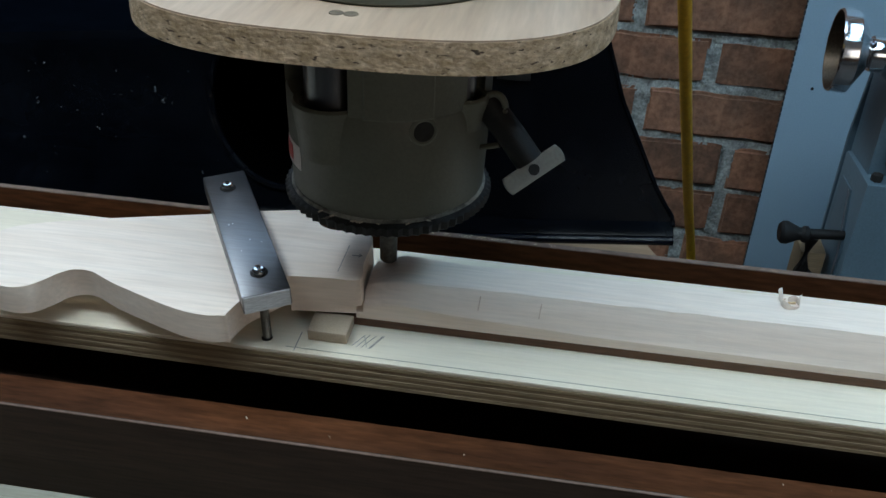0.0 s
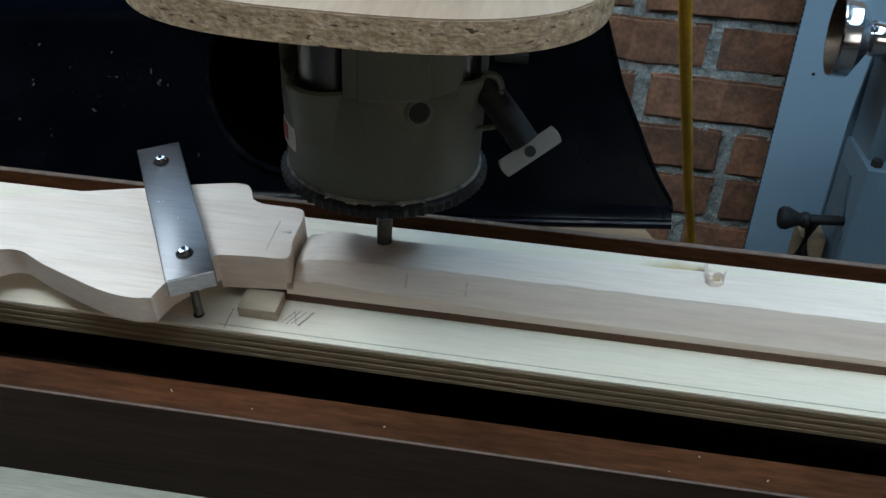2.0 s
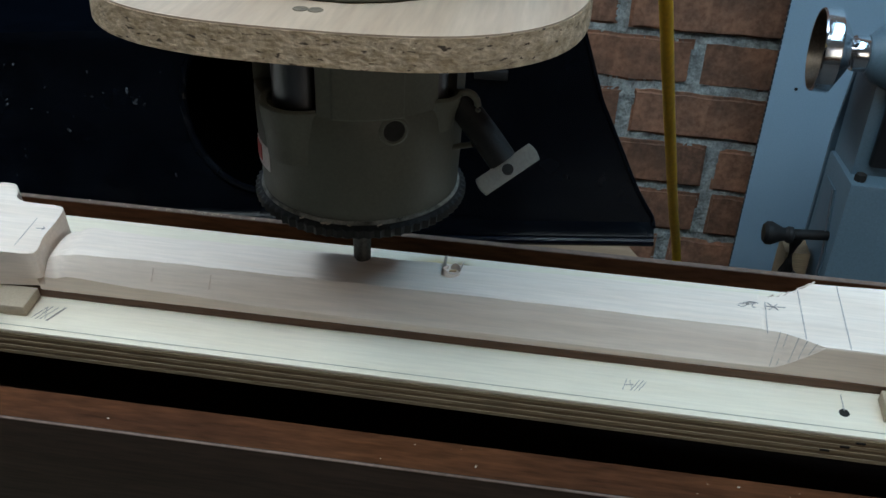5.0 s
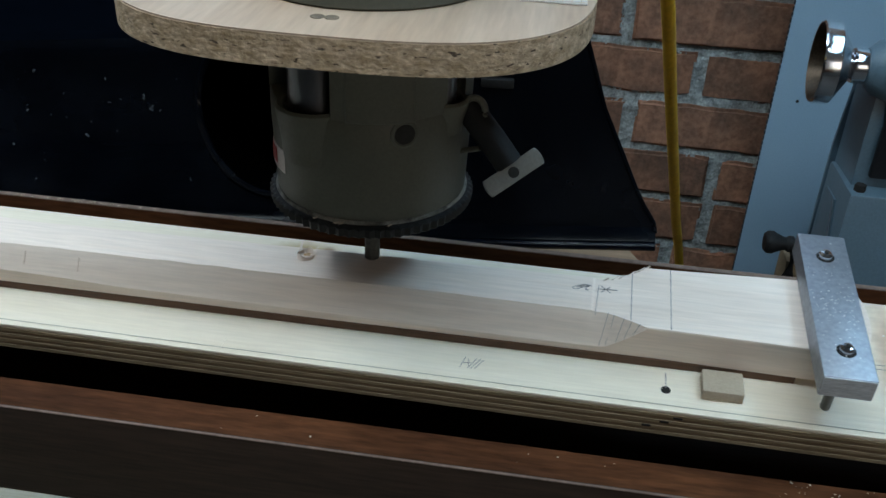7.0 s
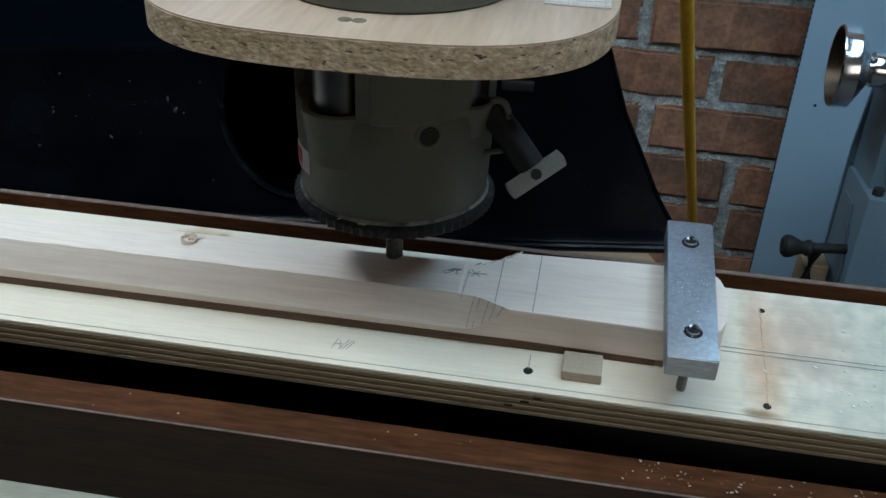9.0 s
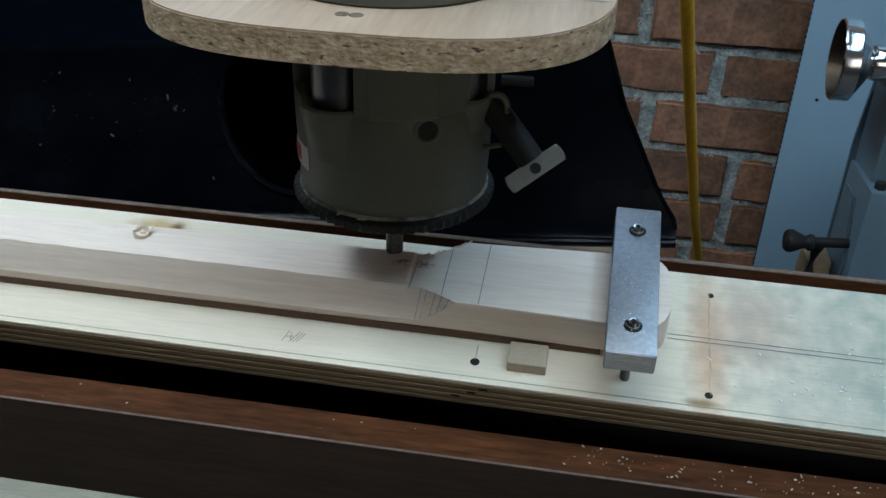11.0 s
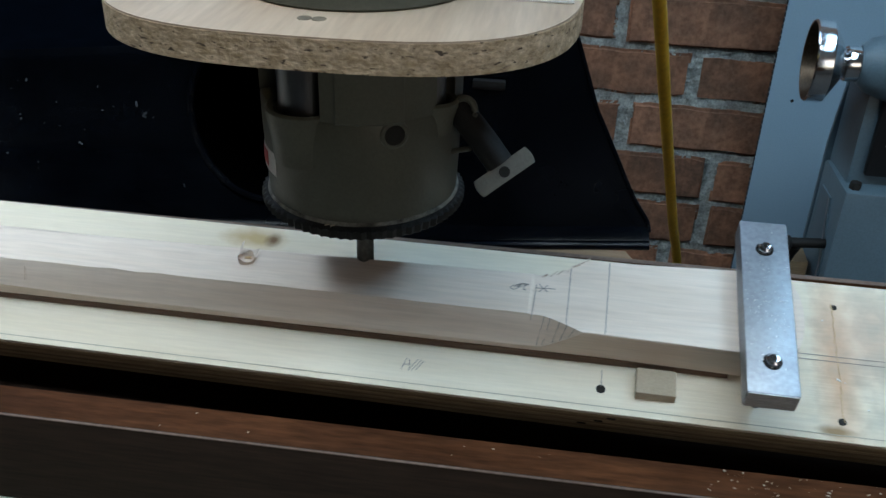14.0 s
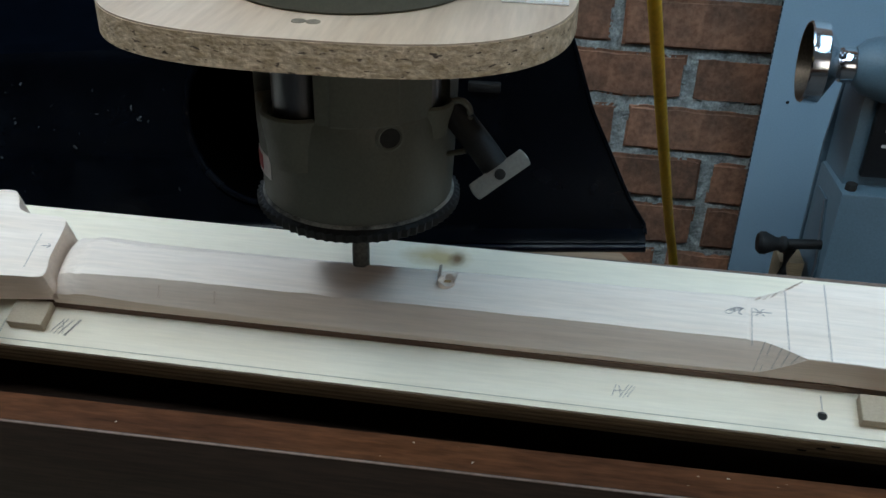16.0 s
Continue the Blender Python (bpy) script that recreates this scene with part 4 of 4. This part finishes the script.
    for cx, cy, rx, ry, turns in ((0.3385, 0.0016, 0.0030, 0.0016, 1.3), (0.3415, 0.0034, 0.0034, 0.0012, 1.6), (0.3440, 0.0022, 0.0016, 0.0022, 0.7)):
        loop = [(cx + rx * math.cos(a) * (1 - 0.05 * a) + rnd.uniform(-0.0004, 0.0004), cy + ry * math.sin(a + 0.5) * (1 - 0.06 * a) + rnd.uniform(-0.0003, 0.0003), 0.0259) for a in np.linspace(0.4, 0.4 + 2 * math.pi * turns, 26)]
        part("pencil_loop", tube(loop, 0.00022, 6), PENCIL, t)
    # tool marks across the near facet, by the nut
    for u in (0.022, 0.046, 0.0765):
        edge = section(u, 0.98, 0.0266)
        a, b = Vector(edge[3]), Vector(edge[5])
        part("tool_mark", tube([a + Vector((0, -0.0001, 0.0001)), b + Vector((0.0006, -0.0001, 0.0001))], 0.00030, 6), TOOLMARK, t)
    return t


def clamp(label, m, length, width, thick, w0, screws):
    """Metal bar held down by two domed screws on studs that reach the board."""
    t = thing("clamp_bar", label, "clamp", group="clamps over the neck")
    bm = box(-width / 2, width / 2, -length / 2, length / 2, w0, w0 + thick, 0.0009)
    bmesh.ops.transform(bm, matrix=m, verts=bm.verts)
    bar = part("bar", bm, STEEL if thick < 0.011 else ALU, t)
    # thin plate on the end face; its pale colour replaces a reflection
    bm = box(-width / 2 + 0.0006, width / 2 - 0.0006, -length / 2 - 0.0003, -length / 2 + 0.001, w0 + 0.0006, w0 + thick - 0.0006)
    bmesh.ops.transform(bm, matrix=m, verts=bm.verts)
    part("end_glint", bm, END_GLINT, bar, "end of the bar, brightened in place of a reflection")
    rnd = random.Random(int(length * 1e4))
    bm = bmesh.new()
    for _ in range(130 if thick > 0.011 else 6):
        r = rnd.choice((0.00015, 0.0002, 0.0002, 0.0003, 0.0004))
        spot = m @ Vector((rnd.uniform(-0.45, 0.45) * width, rnd.gauss(-0.08, 0.2) * length, w0 + thick + 0.0002))
        if abs((m.inverted() @ spot).y) < 0.47 * length:
            bmesh.ops.create_cube(bm, size=1, matrix=Matrix.Translation(spot) @ pose(0, 0, 0, 0, 0, rnd.uniform(0, 180)) @ Matrix.Diagonal((r * rnd.uniform(1, 2.5), r, 0.0003, 1)))
    tagged(part("dust_specks", bm, WHITE_DUST, t, "specks of white dust"), kind="stuff")
    for u, v in screws:
        top = w0 + thick
        sm = pose(u, v, 0)
        s = part("screw", turned([(0.0032, top + 0.0001), (0.0034, top + 0.0008), (0.0032, top + 0.0020), (0.0023, top + 0.0030), (0.0, top + 0.0034)], 28, m=sm), CHROME, t, "domed bright screw head")
        part("screw_recess", turned([(0.0033, top + 0.0002), (0.0042, top + 0.0003), (0.0044, top + 0.0001)], 28, m=sm), HOLE, s)
        part("hex_socket", turned([(0.0, top + 0.0036), (0.0012, top + 0.0036), (0.0012, top + 0.0030)], 6, m=sm), HOLE, s)
        part("stud", turned([(0, -0.016), (0.0024, -0.016)] + [(0.0024 - 0.0003 * (k % 2), -0.015 + 0.0008 * k) for k in range(int((w0 + 0.0145) / 0.0008))] + [(0.0024, w0), (0, w0)], 20, m=sm), LEVER, t, "threaded steel stud")
    return t


def chip_curl(u, v, w, seed, label, prongs=0.7):
    """A curled shaving stuck to the carved neck."""
    t = thing("wood_shaving", label, "wood shaving")
    rnd = random.Random(seed)

    def ribbon(path, wd, way):
        bm = bmesh.new()
        cols = []
        for p in path:
            half = Vector(way) * wd / 2 * rnd.uniform(0.75, 1.1)
            cols.append([bm.verts.new(Vector(p) - half), bm.verts.new(Vector(p) + half)])
        for p, q in zip(cols, cols[1:]):
            bm.faces.new((p[0], q[0], q[1], p[1]))
        ret = bmesh.ops.extrude_face_region(bm, geom=list(bm.faces))
        for x in [g for g in ret["geom"] if isinstance(g, bmesh.types.BMVert)]:
            x.co += Vector((0.0002, 0.0003, 0.0006))
        return bm
    part("curl", ribbon([(u + 0.0044 * math.cos(a), v + 0.0036 * math.sin(a), w + 0.0013 + 0.0012 * math.sin(2 * a)) for a in np.linspace(2.0, 8.0, 20)], 0.0030, (0, 0.25, 0.97)), MAPLE, t)
    part("curl", ribbon([(u - 0.0040, v + 0.0022 + 0.0030 * k, w + 0.001 + prongs * 0.0020 * k * (1 - 0.15 * k)) for k in np.linspace(0, 2.4, 8)], 0.0022, (0.8, 0, 0.6)), MAPLE, t)
    part("curl", ribbon([(u + 0.0042 + 0.0006 * k, v + 0.0018 + 0.0022 * k, w + 0.001 + prongs * 0.0016 * k) for k in np.linspace(0, 1.8, 6)], 0.0018, (0.7, 0.2, 0.68)), MAPLE, t)
    part("dark_fleck", ribbon([(u - 0.001 + 0.0012 * k, v + 0.0008, w + 0.0012 + 0.0002 * k) for k in range(4)], 0.0009, (0, 0.9, 0.4)), STAIN, t, "brown torn fleck")
    return t


def falling_chip(k):
    """A wood chip that drops from the dusty ring onto the base board."""
    rnd = random.Random(40 + k)
    bm = box(-0.0010, 0.0010, -0.0004, 0.0004, -0.0002, 0.0002)
    for v in bm.verts:
        v.co += Vector((rnd.uniform(-0.0003, 0.0003), rnd.uniform(-0.0002, 0.0002), 0.0004 * (v.co.x > 0)))
    t = thing("wood_chip", "tiny pale wood chip thrown off by the cutter", "wood chip", group="falling chips")
    part("flake", bm, DUST, t)
    return t


def chip_rows(k):
    rnd = random.Random(90 + k)
    a = radians(rnd.uniform(235, 310))
    x, y, z = -0.0049 + 0.0484 * math.cos(a), 0.0484 * math.sin(a), 0.0178
    start = (0.0, 1.0, 2.9, 3.4, 6.9, 8.4, 12.4, 12.6, 14.4, 15.8)[k]
    vx, vy, vz = rnd.uniform(-0.7, 0.9), rnd.uniform(-0.65, -0.42), rnd.uniform(0.0, 0.3)
    spin = rnd.uniform(-40, 40)
    rows, n = [(0.0, pose(x, y, z, 0, 0, spin))], 0
    if start > 0:
        rows.append((start, pose(x, y, z, 0, 0, spin)))
    while True:
        n += 1
        t = n / FPS
        zz = z + vz * t - 4.9 * t * t
        if zz < BASE_TOP + 0.0006 or start + t >= 15.96:
            zz = max(zz, BASE_TOP + 0.0006)
            end = pose(x + vx * t, y + vy * t, BASE_TOP + 0.0006, 0, 0, spin + 50 * n)
            rows += [(start + t, end), (16.0 if start + t < 15.97 else 16.1, end)]
            return rows
        rows.append((start + t, pose(x + vx * t, y + vy * t, zz, 30 * n, 0, spin + 50 * n)))


# ---- things by the brick wall ----
def wall_things():
    c = thing("power_cord", "thick yellow rubber power cord sloping down to the brick wall", "cable")
    pts = [(0.046, 0.0, 0.52), (0.070, 0.06, 0.44), (0.105, 0.185, 0.262), (0.139, 0.303, 0.119), (0.167, 0.40, 0.001), (0.195, 0.50, -0.120), (0.2225, 0.595, -0.236), (0.250, 0.69, -0.351), (0.278, 0.775, -0.462), (0.297, 0.79, -0.57), (0.33, 0.78, -0.8), (0.40, 0.76, FLOOR + 0.008), (0.6, 0.7, FLOOR + 0.008)]
    P = [Vector(p) for p in pts]
    fine = []
    for i in range(len(P) - 1):
        a, b, e, f = P[max(i - 1, 0)], P[i], P[i + 1], P[min(i + 2, len(P) - 1)]
        for k in range(6):
            s = k / 6
            fine.append(0.5 * (2 * b + (e - a) * s + (2 * a - 5 * b + 4 * e - f) * s * s + (3 * b - a - 3 * e + f) * s ** 3))
    part("cord", tube(fine + [P[-1]], 0.0062, 14), CORD, c)

    p = thing("panel_sheet", "pale blue fluted plastic sheet standing against the brick wall", "panel")
    y = 0.772
    part("sheet", box(0.355, 0.75, y, y + 0.006, FLOOR, 0.35, 0.0004), BLUEPANEL, p)
    for k in range(95):
        z = -0.66 + k * 0.0075
        part("flute", box(0.3538, 0.3549, y + 0.001, y + 0.005, z, z + 0.0048), FLUTE, p)
    part("nail", turned([(0, 0.0012), (0.0018, 0.0008), (0.0022, 0)], 12, m=pose(0.385, y - 0.0001, -0.205, 90)), HOLE, p)


def bench_machine():
    """Blue-grey casting with a chrome handwheel."""
    t = thing("bench_machine", "blue-grey cast machine with a chrome handwheel and black lever knob", "machine")
    part("lower_housing", prism([(0.384, 0.478), (0.70, 0.478), (0.70, 0.60), (0.381, 0.56)], -0.46, -0.1905, 0.003), MACHINE, t)
    part("upper_housing", prism([(0.389, 0.503), (0.68, 0.503), (0.68, 0.60), (0.385, 0.56)], -0.1903, -0.075, 0.004), MACHINE, t)
    part("arm_web", prism([(0.379, -0.33), (0.3835, -0.33), (0.3885, -0.08), (0.3855, -0.08), (0.379, -0.172)], -0.005, 0.0, 0.0004), MACHINE, t).matrix_basis = Matrix.Translation((0, 0.5615, 0)) @ pose(0, 0, 0, 90)
    part("black_cover", box(0.402, 0.64, 0.494, 0.5028, -0.178, 0.04, 0.002), MACHINE_DARK, t, "black front cover with worn print")
    for z, w in ((-0.128, 0.03), (-0.144, 0.04)):
        part("cover_print", box(0.414, 0.414 + w, 0.4932, 0.4938, z, z + 0.003), STICKER, t)
    part("bolt", turned([(0, 0.007), (0.0055, 0.007), (0.006, 0.006), (0.006, 0.0)], 6, m=pose(0.3945, 0.490, -0.1903)), HOLE, t)
    plate = part("side_plate", prism([(0.0, 0.0), (0.056, 0.0), (0.056, 0.185), (0.022, 0.185), (0.0, 0.12)], 0, 0.0025, 0.0005), MACHINE, t)
    plate.matrix_basis = pose(0.3815, 0.492, -0.40) @ pose(0, 0, 0, 0, 0, 91.5) @ pose(0, 0, 0, 90)
    # thin bright line along the plate's front edge
    part("plate_edge", tube([(0.3793, 0.4915, -0.40), (0.3793, 0.4915, -0.28), (0.3790, 0.514, -0.215)], 0.0008, 6), ALU, plate, "bright edge of the side plate").matrix_parent_inverse = plate.matrix_basis.inverted()
    # shaft boss, collar and dished handwheel; axis along -x, a little toward the camera
    ax = pose(0.372, 0.505, -0.066) @ pose(0, 0, 0, 0, 0, -3.5) @ pose(0, 0, 0, 0, -90, 0)
    part("shaft_boss", turned([(0.034, -0.09), (0.033, -0.03), (0.026, -0.008), (0.018, 0.0), (0, 0.0)], 40, m=ax), MACHINE, t, "rounded blue-grey boss")
    part("collar", turned([(0, 0.0001), (0.0165, 0.0001), (0.017, 0.001), (0.017, 0.0125), (0.016, 0.0135), (0, 0.0135)], 40, m=ax), CHROME, t, "chrome collar")
    part("set_screw", turned([(0, 0.0174), (0.0022, 0.0174), (0.0022, 0.016)], 12, m=ax @ pose(0, 0, 0.007, 0, 90, 40)), HOLE, t)
    part("handwheel", turned([(0, 0.0136), (0.0135, 0.0136), (0.0150, 0.0150), (0.0375, 0.0290), (0.0390, 0.0300), (0.0395, 0.0315), (0.0395, 0.0450), (0.0385, 0.0465), (0.0376, 0.0464)], 64, m=ax), CHROME, t, "dished chrome handwheel")
    # the wheel's hollow, coloured darker than chrome to stand for dark reflections
    part("wheel_dish", turned([(0.0376, 0.0463), (0.0362, 0.0425), (0.0335, 0.0330), (0.020, 0.0215), (0, 0.0210)], 64, m=ax), DISH_REFLECTION, t, "bronze-brown hollow of the handwheel, darkened for the room it reflects")
    k = part("lever", tube([(0.384, 0.50, -0.262), (0.345, 0.495, -0.262)], 0.0055, 14), RUBBER, t, "black lever arm")
    part("knob", turned([(0, -0.0115), (0.0095, -0.0112), (0.0122, -0.008), (0.0124, -0.003), (0.0100, 0.002), (0.0074, 0.008), (0.0070, 0.011), (0.0090, 0.014), (0.0088, 0.018), (0.006, 0.020)], 28, m=pose(0.327, 0.493, -0.262, 0, 90, 0)), RUBBER, k, "round black knob")
    part("pivot_arm", tube([(0.352, 0.50, -0.268), (0.350, 0.50, -0.31), (0.375, 0.50, -0.335)], 0.008, 12), RUBBER, t)
    part("column_foot", box(0.40, 0.66, 0.50, 0.65, FLOOR, -0.4602, 0.004), MACHINE, t)
    w = thing("wood_offcut", "tan wooden block beside the machine", "wood block")
    part("block", box(0.347, 0.3735, 0.505, 0.54, FLOOR, -0.290, 0.001), PLY_B, w)


# ---- build ----
room()
ceiling_light()
window("window_1", pose(1.74, -2.55, 0.55), 0.74, 0.65)
window("window_2", WALL @ pose(-0.35, 0.12, 0.935), 0.80, 0.285)
base_and_bench()
CARRIAGE = carriage()
carriage_dust(CARRIAGE)
hood()
ROUTER = router()
CUTTER = cutter(ROUTER)
JIG = [jig_board(), guitar_neck(),
       clamp("brushed steel clamp bar with two domed screws across the headstock", pose(-0.0799, -0.0054, 0, 0, 0, 31.0), 0.1155, 0.0234, 0.0105, 0.0304, [(-0.1015, 0.0300), (-0.0588, -0.0404)]),
       clamp("thick aluminium clamp bar with two domed screws across the heel", pose(0.4596, -0.0005, 0), 0.102, 0.0234, 0.0125, 0.0256, [(0.4595, 0.0323), (0.4598, -0.0343)]),
       chip_curl(0.1966, 0.0005, 0.0257, 1, "pale curled wood shaving on the carved neck")]
CHIPS = [falling_chip(k) for k in range(10)]
wall_things()
bench_machine()
brick_wall()


def motions():
    for ob in JIG:
        walk(ob, [(t, jig_pose(s, roll)) for t, s, roll in SLIDE])
    walk(CARRIAGE, [(t, pose(s, 0, BASE_TOP)) for t, s, _ in SLIDE])
    for k, ob in enumerate(CHIPS):
        walk(ob, chip_rows(k))
    walk(CUTTER, [(0.1 * k, pose(0, 0, 0, 0, 0, 61 * k)) for k in range(161)])


motions()
